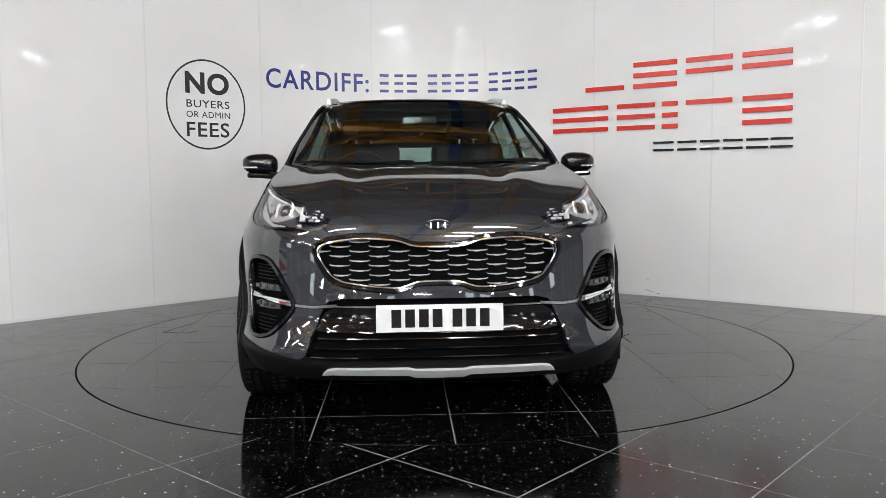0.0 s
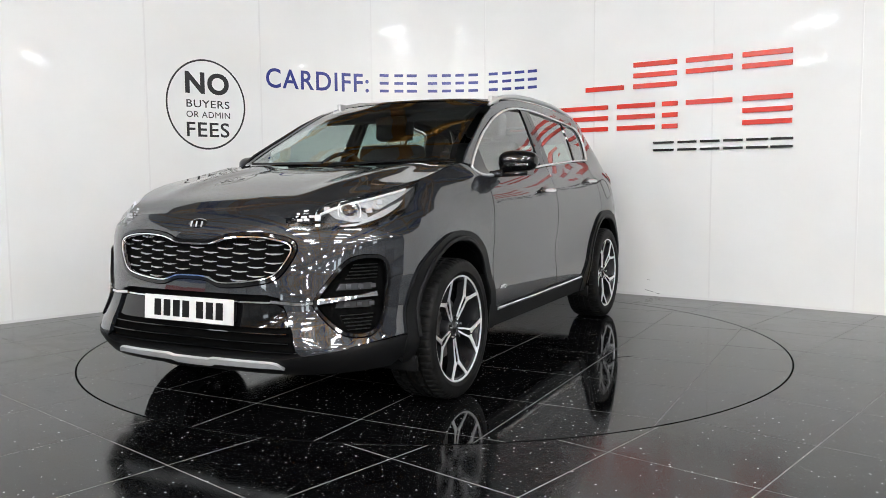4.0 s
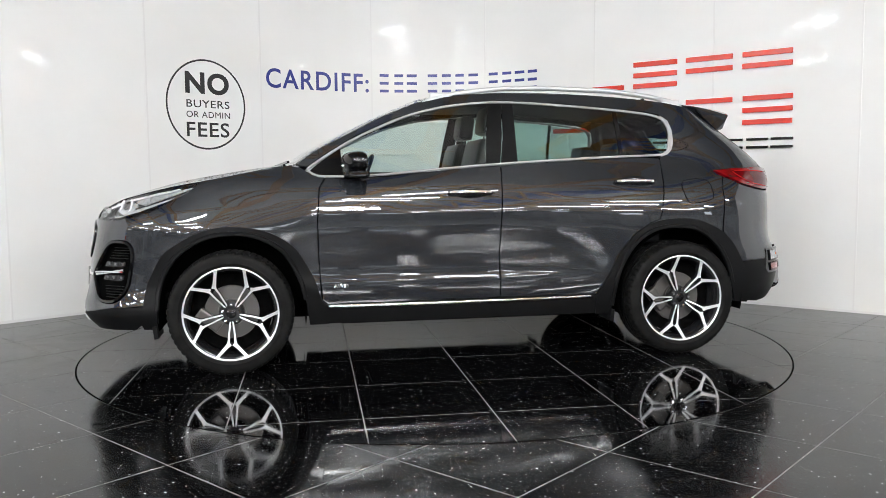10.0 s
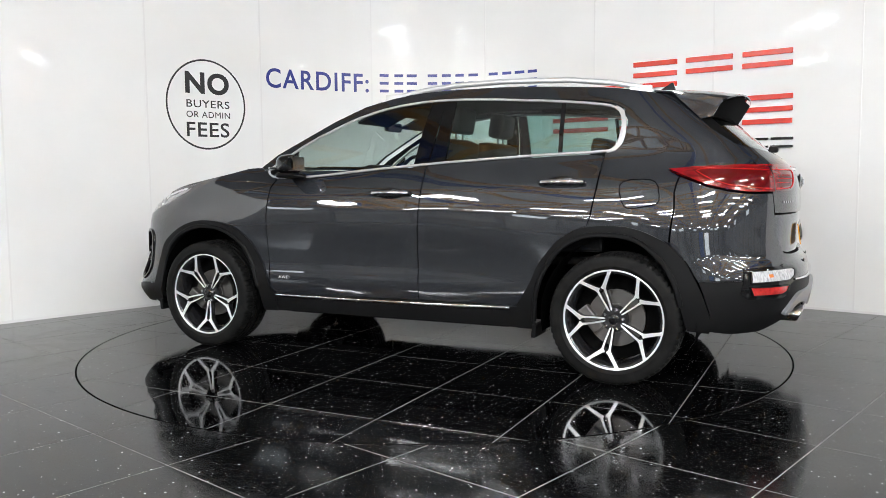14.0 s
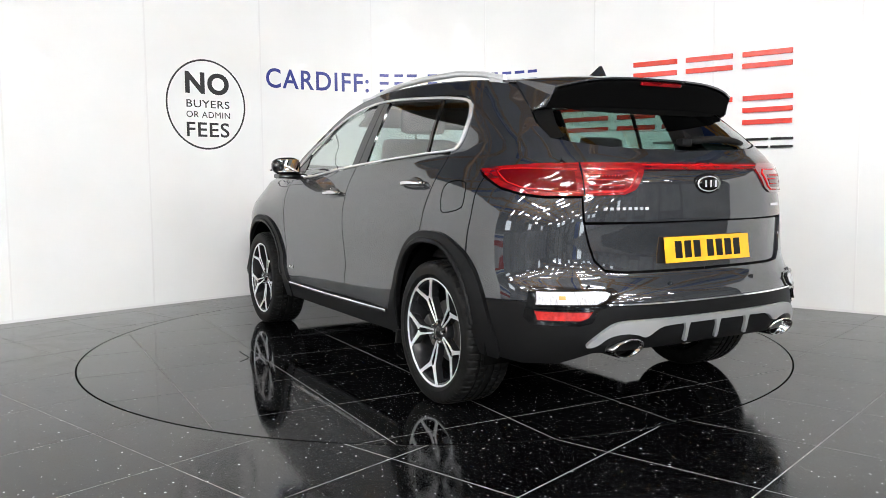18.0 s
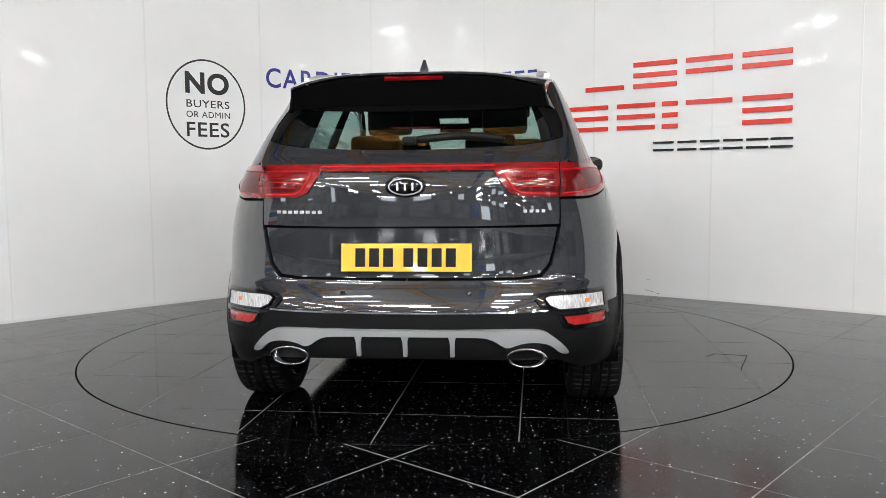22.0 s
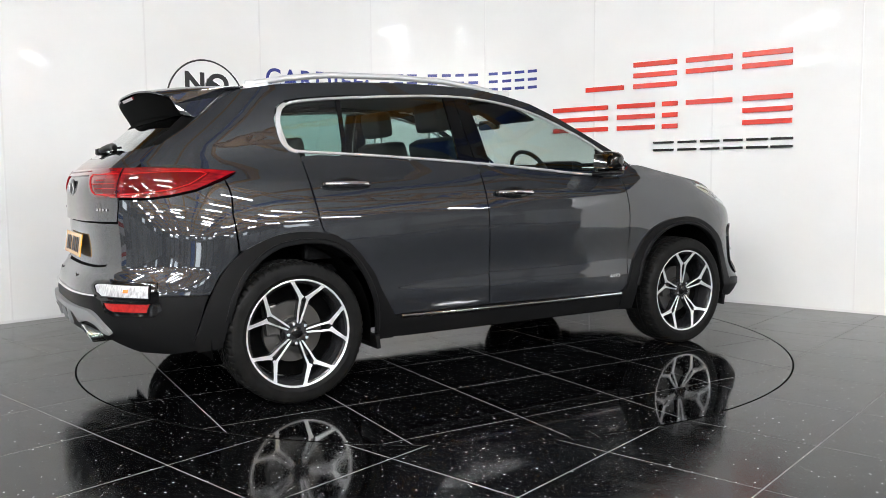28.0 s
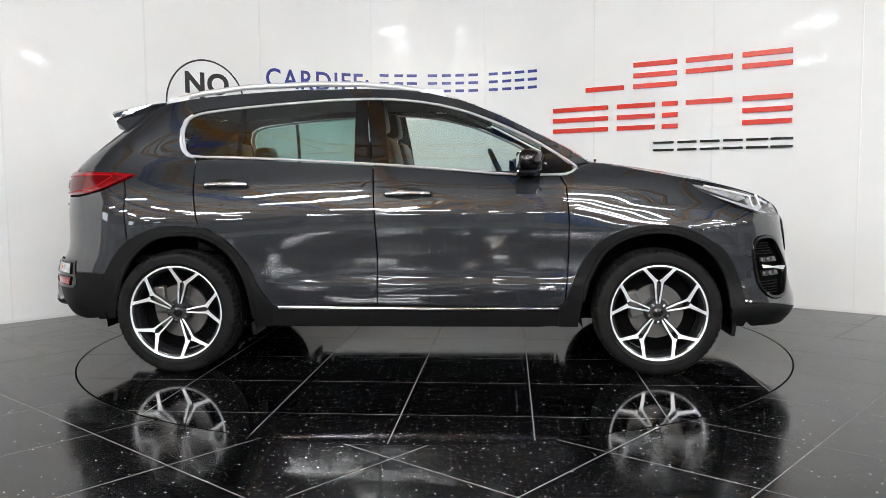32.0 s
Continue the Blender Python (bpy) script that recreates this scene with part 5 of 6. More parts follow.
# -- tail
tail_half = rears([(0, 1.193), (.25, 1.198), (.45, 1.208), (.56, 1.226)]) + rear_x([(-1.883, 1.247), (-1.938, 1.198), (-1.984, 1.152)]) + rears([(.63, 1.12), (.606, 1.04), (.606, .892)]) + rears([(.30, .888), (0, .888)])
panel("tailgate", rear_skin, tail_half + mirror(tail_half)[1:-1], PAINT, car, res=0.045, thick=0.02, label="dark grey tailgate")
low_half = rears([(0, .880), (.604, .880), (.588, .80), (.568, .735), (.53, .694), (.45, .685), (0, .683)])
panel("tailgate_recess", rear_skin, low_half + mirror(low_half)[1:-1], PAINT, car, res=0.045, thick=0.02, lift=-0.012, label="recessed lower tailgate")
glass_half = rears([(0, 1.200), (.25, 1.205), (.45, 1.215), (.56, 1.233)]) + rear_x([(-1.884, 1.254), (-1.80, 1.315), (-1.71, 1.395)]) + rears([(.50, 1.47), (0, 1.47)])
panel("rear_window", rear_skin, glass_half + mirror(glass_half)[1:-1], DARK_GLASS, car, res=0.06, thick=0.0, lift=-0.006, label="dark tinted rear window")
# black laid over the upper glass, for the darkness it mirrors under the spoiler
dark_band = rears([(0, 1.368), (.25, 1.370), (.42, 1.378), (.50, 1.392), (.56, 1.42), (.52, 1.47), (0, 1.47)])
panel("window_dark_band", rear_skin, dark_band + mirror(dark_band)[1:-1], UNDER, car, res=0.05, thick=0.0, lift=-0.003, label="upper window band painted black for its dark reflection")
frame_half = rear_x([(-1.876, 1.257), (-1.780, 1.323), (-1.688, 1.405), (-1.62, 1.462), (-1.70, 1.455), (-1.755, 1.395), (-1.835, 1.322), (-1.915, 1.255), (-1.895, 1.245)])
for sgn in (1, -1):
    panel("tailgate_frame", rear_skin, [(sgn * w, z) for w, z in frame_half], BLACK_SATIN, car, res=0.03, thick=0.015, lift=-0.004)

# spoiler: painted top and side fins, black underside
def spoiler_skin(a, b):
    """a across -1..1, b 0 at the roof to 1 at the lip."""
    w = .60 - .045 * b
    x0 = -1.475
    x1 = -1.905 + .085 * abs(a) ** 3
    z0 = roof_skin(-1.475, a * .58).z
    z1 = 1.527 - .050 * abs(a) ** 3.5
    return Vector((x0 + (x1 - x0) * b, a * w, z0 + (z1 - z0) * b + .010 * math.sin(math.pi * b)))


panel("spoiler", spoiler_skin, [(-1, 0), (1, 0), (1, 1), (-1, 1)], PAINT, car, res=0.09, thick=0.008, label="dark grey roof spoiler")


def under_skin(a, b):
    p = spoiler_skin(a, 1.0)
    q = rear_skin(0.0, 1.400)
    e = rear_skin(abs(a) * .70, 1.400)
    return Vector((p.x + .006 + (e.x - .012 - p.x) * b, p.y * (1 - b) * .99 + a * .585 * b, p.z - .018 + (1.396 - p.z + .018 - .012 * abs(a) ** 3) * b))


panel("spoiler_underside", under_skin, [(-1, 0), (1, 0), (1, 1), (-1, 1)], UNDER, car, res=0.1, thick=0.02, label="black spoiler underside")


def plate_between(name, pts, mat, inward, label=""):
    bm = bmesh.new()
    a = [bm.verts.new(p) for p in pts]
    b = [bm.verts.new(p + inward) for p in pts]
    bm.faces.new(a), bm.faces.new(b[::-1])
    n = len(pts)
    for i in range(n):
        bm.faces.new((a[i], b[i], b[(i + 1) % n], a[(i + 1) % n]))
    return part(name, bm, mat, car, label)


for sgn in (1, -1):
    top = [spoiler_skin(sgn, b) for b in (0, .25, .5, .75, 1.0)]
    seat_at = [skin(sgn * ux(x, z), z) for x, z in ((-1.715, 1.378), (-1.67, 1.417), (-1.60, 1.481), (-1.555, 1.513))]
    tips = [Vector((-1.797, sgn * .562, 1.440)), Vector((-1.770, sgn * .578, 1.392))]
    fin_side = top + tips + seat_at
    plate_between("spoiler_side", fin_side, PAINT, Vector((0, -sgn * .007, -.002)), "dark grey spoiler side")
    plate_between("spoiler_lining", [p + Vector((.004, -sgn * .008, -.003)) for p in fin_side], UNDER, Vector((0, -sgn * .016, -.003)), "black inside of the spoiler side")
p = under_skin(0, .12)
part("high_brake_lamp", fresh_box((.014, .25, .016), (p.x - .004, 0, 1.503), Matrix.Rotation(-.5, 4, "Y"), .003), RED_LENS, car, "red high brake lamp")

# tail lamps and light bar
lamp_side = rear_x([(-1.588, 1.116), (-1.70, 1.126), (-1.85, 1.133), (-1.95, 1.136)]) + rears([(.66, 1.135), (.50, 1.134), (.345, 1.132), (.345, 1.108), (.37, 1.065), (.40, 1.022), (.447, 1.003), (.60, .999), (.70, 1.0)]) + rear_x([(-1.96, 1.000), (-1.88, 1.012), (-1.777, 1.036), (-1.66, 1.085)])
for sgn in (1, -1):
    lamp = panel("tail_lamp", rear_skin, [(sgn * w, z) for w, z in lamp_side], RED_LENS, car, res=0.03, thick=0.02, lift=0.007, label="red wraparound tail lamp")[0]
    def lamp_line(name, rows, width, mat, label=""):
        ribbon(name, on_skin(rear_skin, [(sgn * w, z) for w, z in rows], 0.008, 0.02), width, mat, lamp, 0.003, label=label)
    rows = rears([(.585, 1.088), (.43, 1.082), (.452, 1.026), (.585, 1.022)])
    panel("lamp_insert", rear_skin, [(sgn * w, z) for w, z in rows], DEEP_RED, lamp, res=0.03, thick=0.0, lift=0.0085)
    rows = rear_x([(-1.70, 1.112), (-1.80, 1.115), (-1.90, 1.112)]) + rears([(.625, 1.10), (.625, 1.022)]) + rear_x([(-1.93, 1.020), (-1.86, 1.032), (-1.76, 1.066)])
    panel("lamp_insert", rear_skin, [(sgn * w, z) for w, z in rows], DEEP_RED, lamp, res=0.03, thick=0.0, lift=0.0085)
    lamp_line("lamp_strip", rears([(.59, 1.108), (.50, 1.107), (.40, 1.105), (.385, 1.09), (.425, 1.032), (.455, 1.016), (.59, 1.012)]), 0.007, RED_GLOW, "bright red light guide")
    lamp_line("lamp_strip", rears([(.615, 1.108), (.68, 1.110)]) + rear_x([(-1.84, 1.115), (-1.74, 1.112), (-1.72, 1.104), (-1.80, 1.058), (-1.88, 1.034)]) + rears([(.70, 1.020), (.615, 1.012)]), 0.006, RED_GLOW, "bright red light guide")
    lamp_line("lamp_bar", rears([(.59, 1.066), (.43, 1.062)]), 0.005, RED_GLOW)
    lamp_line("lamp_bar", rears([(.59, 1.044), (.45, 1.042)]), 0.005, RED_GLOW)
    for k in range(11):
        y = .46 + k * .0125
        p = rear_skin(sgn * (U3 - ur(y, 1.082)), 1.082)
        part("lamp_led", fresh_box((.006, .006, .006), (p.x - .008, p.y, 1.082), None, .0015), RED_GLOW, lamp)
    rows = rears([(.60, 1.134), (.604, 1.134), (.604, 1.0), (.60, 1.0)])
    panel("lamp_gap", rear_skin, [(sgn * w, z) for w, z in rows], GLOSS, lamp, res=0.03, thick=0.0, lift=0.011)
bar = rears([(-.35, 1.106), (0, 1.104), (.35, 1.106), (.35, 1.133), (0, 1.133), (-.35, 1.133)])
panel("light_bar", rear_skin, bar, RED_LENS, car, res=0.04, thick=0.015, lift=0.006, label="red light bar across the tailgate")
ribbon("light_bar_strip", on_skin(rear_skin, rears([(-.35, 1.123), (-.1, 1.122), (.1, 1.122), (.35, 1.123)]), 0.007, 0.05), 0.006, RED_GLOW, car, 0.002, label="bright red light guide")
badge = oval("rear_badge", (-2.182, 0, 1.045), .084, .048, GLOSS, car, .012, None, "dark oval badge on the tailgate")
oval("badge_ring", (-2.187, 0, 1.045), .070, .036, SATIN_CHROME, badge, .012)
oval("badge_field", (-2.1905, 0, 1.045), .064, .031, GLOSS, badge, .0115)
for y in (-.03, 0, .03):
    part("badge_bar", fresh_box((.006, .008, .030), (-2.201, y, 1.045), None, .002), SATIN_CHROME, badge)
for y0, n, w in ((.53, 8, .022), (-.47, 4, .02)):
    for k in range(n):
        y = y0 - k * (w + .004)
        p = rear_skin(U3 - ur(abs(y), .945) if y > 0 else -(U3 - ur(abs(y), .945)), .945)
        part("emblem_bar", fresh_box((.005, w - .006, .012), (p.x - .003, y, .945), None, .001), SATIN_CHROME, car)
plate(-2.192, .765, .520, .111, YELLOW_PLATE, -1, 8, "yellow rear plate with black bars")

# rear bumper
rb = rear_x([(-1.585, 1.106), (-1.66, 1.073), (-1.777, 1.026), (-1.88, 1.002), (-1.96, .990)]) + rears([(.70, .989), (.612, .990), (.614, .892), (.598, .80), (.578, .728), (.535, .682), (.45, .674), (0, .672)])
rb = rb[::-1]
lowr = rears([(0, .556), (.50, .558), (.75, .562)]) + rear_x([(-1.95, .565), (-1.75, .560), (-1.738, .58), (-1.685, .668), (-1.615, .742), (-1.632, .92), (-1.648, 1.078)])
lowr = lowr[::-1]
outline = rb + lowr
panel("rear_bumper", rear_skin, outline + mirror(outline)[1:-1], PAINT, car, res=0.04, thick=0.02)
clad = rears([(0, .553), (.50, .555), (.75, .558)]) + rear_x([(-1.95, .561), (-1.755, .556), (-1.79, .45), (-1.815, .36), (-1.80, .305), (-1.90, .292)]) + rears([(.70, .30), (.60, .35), (.40, .36), (0, .365)])
panel("rear_bumper_lower", rear_skin, clad + mirror(clad)[1:-1], PLASTIC, car, res=0.04, thick=0.05, lift=0.002, label="black grained lower rear bumper")
strip = rears([(-.555, .554), (-.4, .552), (0, .550), (.4, .552), (.555, .554)])
ribbon("rear_chrome_strip", on_skin(rear_skin, strip, 0.003), 0.011, CHROME, car, 0.008, label="chrome rear bumper strip")
sk = rears([(0, .487), (.45, .489), (.53, .484), (.575, .455), (.645, .384), (.60, .386), (.56, .425), (.50, .438), (.44, .432), (.395, .412), (.34, .452), (.29, .462), (0, .462)])
panel("rear_skid", rear_skin, smooth_loop(sk + mirror(sk)[1:-1], times=2), SKID, car, res=0.025, thick=0.03, lift=0.022, label="satin silver rear skid plate")
for y in (-.185, 0, .185):
    rows = [(y - .016, .464), (y + .016, .464), (y + .009, .44), (y + .008, .385), (y - .008, .385), (y - .009, .44)]
    panel("skid_fin", rear_skin, rears(rows), SKID, car, res=0.02, thick=0.03, lift=0.020)
dif = rears([(0, .46), (.29, .46), (.34, .45), (.395, .41), (.33, .375), (0, .372)])
panel("diffuser", rear_skin, dif + mirror(dif)[1:-1], PLASTIC, car, res=0.04, thick=0.03, lift=0.008)
for sgn in (1, -1):
    rows = rear_x([(-1.955, .624)]) + rears([(.60, .624), (.53, .620), (.505, .598), (.545, .550), (.595, .533), (.618, .482), (.66, .468)]) + rear_x([(-1.975, .470), (-1.945, .50)])
    fogr = panel("rear_lamp_surround", rear_skin, [(sgn * w, z) for w, z in rows], GLOSS, car, res=0.025, thick=0.02, lift=0.005, label="gloss black rear lamp surround")[0]
    rows = rear_x([(-1.985, .609)]) + rears([(.60, .612), (.56, .610), (.542, .600), (.560, .572), (.60, .553)]) + rear_x([(-1.990, .549)])
    panel("reversing_lamp", rear_skin, [(sgn * w, z) for w, z in rows], REVERSE_LENS, fogr, res=0.025, thick=0.01, lift=0.009, label="clear reversing lamp")
    ribbon("lamp_rim", on_skin(rear_skin, [(sgn * w, z) for w, z in rows], 0.008, 0.02, True), 0.009, GLOSS, fogr, 0.006, closed=True)
    rows = rears([(.722, .590), (.702, .590), (.702, .574), (.722, .574)])
    panel("indicator_bulb", rear_skin, [(sgn * w, z) for w, z in rows], AMBER, fogr, res=0.03, thick=0.0, lift=0.0108)
    rows = rear_x([(-1.985, .530)]) + rears([(.614, .530), (.630, .500), (.660, .487)]) + rear_x([(-2.000, .486)])
    panel("rear_reflector", rear_skin, [(sgn * w, z) for w, z in rows], RED_REFLECTOR, fogr, res=0.025, thick=0.01, lift=0.009, label="red reflector")
    ribbon("lamp_rim", on_skin(rear_skin, [(sgn * w, z) for w, z in rows], 0.008, 0.02, True), 0.009, GLOSS, fogr, 0.006, closed=True)
    # tail pipe
    bm = bmesh.new()
    seg = 32
    rings = []
    for x, r in ((-2.06, .96), (-2.205, 1.0), (-2.214, .97), (-2.211, .86), (-2.05, .80)):
        rings.append([bm.verts.new((x - (.02 * math.sin(2 * math.pi * k / seg) if x < -2.1 else 0), sgn * .475 + .080 * r * math.cos(2 * math.pi * k / seg), .370 + .043 * r * math.sin(2 * math.pi * k / seg))) for k in range(seg)])
    for a, b in zip(rings, rings[1:]):
        for k in range(seg):
            bm.faces.new((a[k], a[(k + 1) % seg], b[(k + 1) % seg], b[k]))
    bm.faces.new(rings[-1])
    pipe = part("tail_pipe", bm, CHROME, car, "chrome oval tail pipe", True)
    bm = bmesh.new()
    bm.faces.new([bm.verts.new((-2.15, sgn * .475 + .068 * math.cos(2 * math.pi * k / seg), .370 + .036 * math.sin(2 * math.pi * k / seg))) for k in range(seg)])
    part("pipe_inside", bm, UNDER, pipe)
for y in (-.62, -.25, .25, .62):
    p = rear_skin(math.copysign(U3 - ur(abs(y), .625), y), .625)
    bm = bmesh.new()
    bmesh.ops.create_cone(bm, cap_ends=True, segments=16, radius1=.011, radius2=.010, depth=.006, matrix=Matrix.Translation((p.x - .001, p.y, .625)) @ Matrix.Rotation(math.pi / 2, 4, "Y"))
    part("parking_sensor", bm, PAINT, car)
# rear wiper
wiper_line = [rear_skin(w, 1.232 + .018 * math.sin(math.pi * k / 8)) + Vector((-.030, 0, 0)) for k, w in enumerate(np.linspace(.01, -.37, 9))]
rear_wiper = tube("rear_wiper", wiper_line, .014, .016, PLASTIC, car, "black rear wiper", 12)
part("wiper_pivot", fresh_box((.05, .06, .036), rear_skin(.0, 1.230) + Vector((-.018, 0, 0)), None, .012), PLASTIC, rear_wiper)
part("wiper_blade", fresh_box((.012, .33, .010), rear_skin(-.19, 1.242) + Vector((-.010, 0, -.004)), None, .003), GLOSS, rear_wiper)

# -- door handles, mirrors, fuel flap, lettering
for x0, x1, z, doors in ((-.159, .107, .998, front_doors), (-1.175, -.917, 1.054, rear_doors)):
    for ob, sgn in zip(doors, (1, -1)):
        xm = (x0 + x1) / 2
        y = sgn * half_width(xm, z)
        grip = [Vector((x0 + (x1 - x0) * k / 10, y + sgn * (.012 + .024 * math.sin(math.pi * k / 10) ** .5), z + .004 * math.sin(math.pi * k / 10))) for k in range(11)]
        tube("handle", grip, .010, .0125, CHROME, ob, "chrome door handle", 14)
        # shallow black bulge gives the hollow's shade; the door is not cut
        bm = bmesh.new()
        bmesh.ops.create_uvsphere(bm, u_segments=28, v_segments=12, radius=1, matrix=Matrix.Translation((xm, y - sgn * .001, z - .010)) @ Matrix.Diagonal((.100, .010, .044, 1)))
        part("handle_shade", bm, GLOSS, ob, "black oval put on for the shaded handle hollow", True)
        for x in (x0 + .02, x1 - .02):
            part("handle_foot", fresh_box((.035, .03, .02), (x, y + sgn * .01, z), None, .005), GLOSS, ob)
FLAP = [(-1.375, 1.064), (-1.495, 1.069), (-1.542, 1.048), (-1.558, .970), (-1.545, .938), (-1.41, .916), (-1.375, .932), (-1.345, 1.03)]
flap = smooth_loop(FLAP, times=1)
ribbon("fuel_flap_gap", on_skin(skin, sides(flap), 0.0, 0.02, True), 0.0045, GAP, car, 0.0015, closed=True)

def mirror_housing():
    bm = bmesh.new()
    bmesh.ops.create_uvsphere(bm, u_segments=28, v_segments=18, radius=1)
    for v in bm.verts:
        x, y, z = v.co
        f = lambda c, p: math.copysign(abs(c) ** p, c)
        px, py, pz = f(x, .75), f(y, .72), f(z, .72)
        back = .045 if px < 0 else .10
        taper = 1 - .22 * (py * .5 + .5)
        v.co = Vector((.62 + px * back * (1 - .25 * (py * .5 + .5)) - .02 * py, .945 + py * .105, 1.172 + pz * .070 * taper + .004 * py))
    return bm


mirrors = both_sides("door_mirror", mirror_housing(), GLOSS, car, "gloss black door mirror housing", sharp=1.2)
for ob, sgn in zip(mirrors, (1, -1)):
    part("mirror_lower", fresh_box((.12, .16, .030), (.625, sgn * .935, 1.105), Matrix.Rotation(sgn * .06, 4, "X"), .012), GLOSS, ob)
    part("mirror_repeater", fresh_box((.014, .13, .012), (.700, sgn * .965, 1.152), Matrix.Rotation(-sgn * .25, 4, "Z"), .004), CLEAR_LAMP, ob, "clear indicator strip")
    bm = fresh_box((.006, .145, .085), (.577, sgn * .945, 1.176), Matrix.Rotation(sgn * -.10, 4, "Z"), .002)
    part("mirror_glass", bm, material("mirror_glass", (.9, .9, .9), 0.01, 1.0), ob, "mirror glass")
    part("mirror_arm", fresh_box((.08, .12, .035), (.66, sgn * .82, 1.105), Matrix.Rotation(sgn * .15, 4, "X"), .01), GLOSS, ob)
for sgn in (1, -1):
    me = letters_bm("AWD", .085, .022, .003, .02)
    for v in me.verts:
        x, y, z = v.co
        px = .77 - x if sgn == 1 else .69 + x
        v.co = Vector((px, sgn * (half_width(px, .478 + y) + .001 + z), .468 + y))
    part("side_lettering", me, CHROME, car, "chrome drive lettering")

# -- wheels
def lathe(profile, seg):
    bm = bmesh.new()
    rings = [[bm.verts.new((r * math.cos(2 * math.pi * k / seg), y, r * math.sin(2 * math.pi * k / seg))) for r, y in profile] for k in range(seg)]
    for k in range(seg):
        a, b = rings[k], rings[(k + 1) % seg]
        for i in range(len(profile) - 1):
            bm.faces.new((a[i], a[i + 1], b[i + 1], b[i]))
    return bm, rings


def tyre_bm():
    prof = [(.262, .112), (.270, .119), (.277, .1205), (.281, .1228), (.286, .1215), (.303, .1225), (.320, .1205), (.332, .115), (.340, .105), (.3440, .090)]
    for g in (.058, .020):
        prof += [(.3460, g + .0075), (.3385, g + .006), (.3385, g - .006), (.3460, g - .0075)]
    prof = prof + [(r, -y) for r, y in reversed(prof)]
    bm, rings = lathe(prof, 420)
    n = len(prof)
    for k, row in enumerate(rings):
        if k % 7 < 2:
            for i, cut in ((7, .002), (8, .005), (9, .006), (10, .006), (13, .005), (14, .005)):
                for v in (row[i], row[n - 1 - i]):
                    r = math.hypot(v.co.x, v.co.z)
                    v.co.x *= (r - cut) / r
                    v.co.z *= (r - cut) / r
    return bm


def spoke_polys(a):
    """Two narrow legs from the hub and two branches that fork to the rim, about angle a."""
    polys = []
    for s in (1, -1):
        leg = [(.044, s * .0035), (.052, s * .0115), (.10, s * .0180), (.162, s * .0245), (.178, s * .0215), (.172, s * .0135), (.12, s * .0115), (.075, s * .0055)]
        fork = [(.160, s * .0245), (.170, s * .0285), (.222, s * .074), (.240, s * .094), (.252, s * .074), (.232, s * .0625), (.186, s * .0165), (.178, s * .003), (.170, s * .007)]
        for poly in (leg, fork):
            q = [(x * math.cos(a) - z * math.sin(a), x * math.sin(a) + z * math.cos(a)) for x, z in poly]
            polys.append(q if s == 1 else q[::-1])
    return polys


def dish(r):
    return .082 + .028 * min(1, max(0, (r - .05) / .20)) ** 1.3


def spokes_bm(grow, drop, depth):
    bm = bmesh.new()
    for k in range(5):
        a = math.pi / 2 + 2 * math.pi * k / 5
        for poly in spoke_polys(a):
            c = (sum(p[0] for p in poly) / len(poly), sum(p[1] for p in poly) / len(poly))
            q = [(c[0] + (x - c[0]) * grow + 0, c[1] + (z - c[1]) * grow) for x, z in poly]
            top = [bm.verts.new((x, dish(math.hypot(x, z)) - drop, z)) for x, z in q]
            low = [bm.verts.new((x, dish(math.hypot(x, z)) - drop - depth, z)) for x, z in q]
            bm.faces.new(top), bm.faces.new(low[::-1])
            n = len(q)
            for i in range(n):
                bm.faces.new((top[i], low[i], low[(i + 1) % n], top[(i + 1) % n]))
    return bm


def simple_mesh(name, bm, mat, smooth=True):
    bmesh.ops.recalc_face_normals(bm, faces=bm.faces)
    me = bpy.data.meshes.new(name)
    bm.to_mesh(me)
    bm.free()
    me.materials.append(mat)
    if smooth:
        me.shade_smooth()
        me.set_sharp_from_angle(angle=0.6)
    return me


TYRE = simple_mesh("tyre", tyre_bm(), RUBBER)
LIP = simple_mesh("rim_lip", lathe([(.2515, .100), (.2535, .1105), (.259, .1130), (.2635, .112), (.2645, .10)], 120)[0], CUT_ALLOY)
BARREL = simple_mesh("rim_barrel", lathe([(.262, .112), (.243, .102), (.232, .08), (.226, .02), (.232, -.10), (.255, -.115)], 96)[0], DARK_ALLOY)
FACE = simple_mesh("spoke_face", spokes_bm(1.0, 0.0, .006), CUT_ALLOY, False)
BACK = simple_mesh("spoke_body", spokes_bm(1.14, .005, .035), DARK_ALLOY, False)
bm = lathe([(.0, .085), (.024, .085), (.030, .081), (.034, .082), (.062, .077), (.068, .066), (.07, .03)], 40)[0]
HUB = simple_mesh("hub", bm, DARK_ALLOY)
bm = lathe([(.0, .089), (.020, .0885), (.027, .084)], 32)[0]
CAP = simple_mesh("hub_cap", bm, GLOSS)
bm = bmesh.new()
bmesh.ops.create_cone(bm, cap_ends=True, segments=6, radius1=.010, radius2=.008, depth=.022, matrix=Matrix.Translation((0, .084, 0)) @ Matrix.Rotation(-math.pi / 2, 4, "X"))
NUT = simple_mesh("wheel_nut", bm, CHROME, False)
DISC = simple_mesh("brake_disc", lathe([(.05, .035), (.075, .035), (.078, .022), (.150, .022), (.150, .0), (.05, 0)], 64)[0], STEEL)
WELL = simple_mesh("backing_plate", lathe([(.02, .0), (.222, -.005), (.222, -.02)], 40)[0], UNDER)


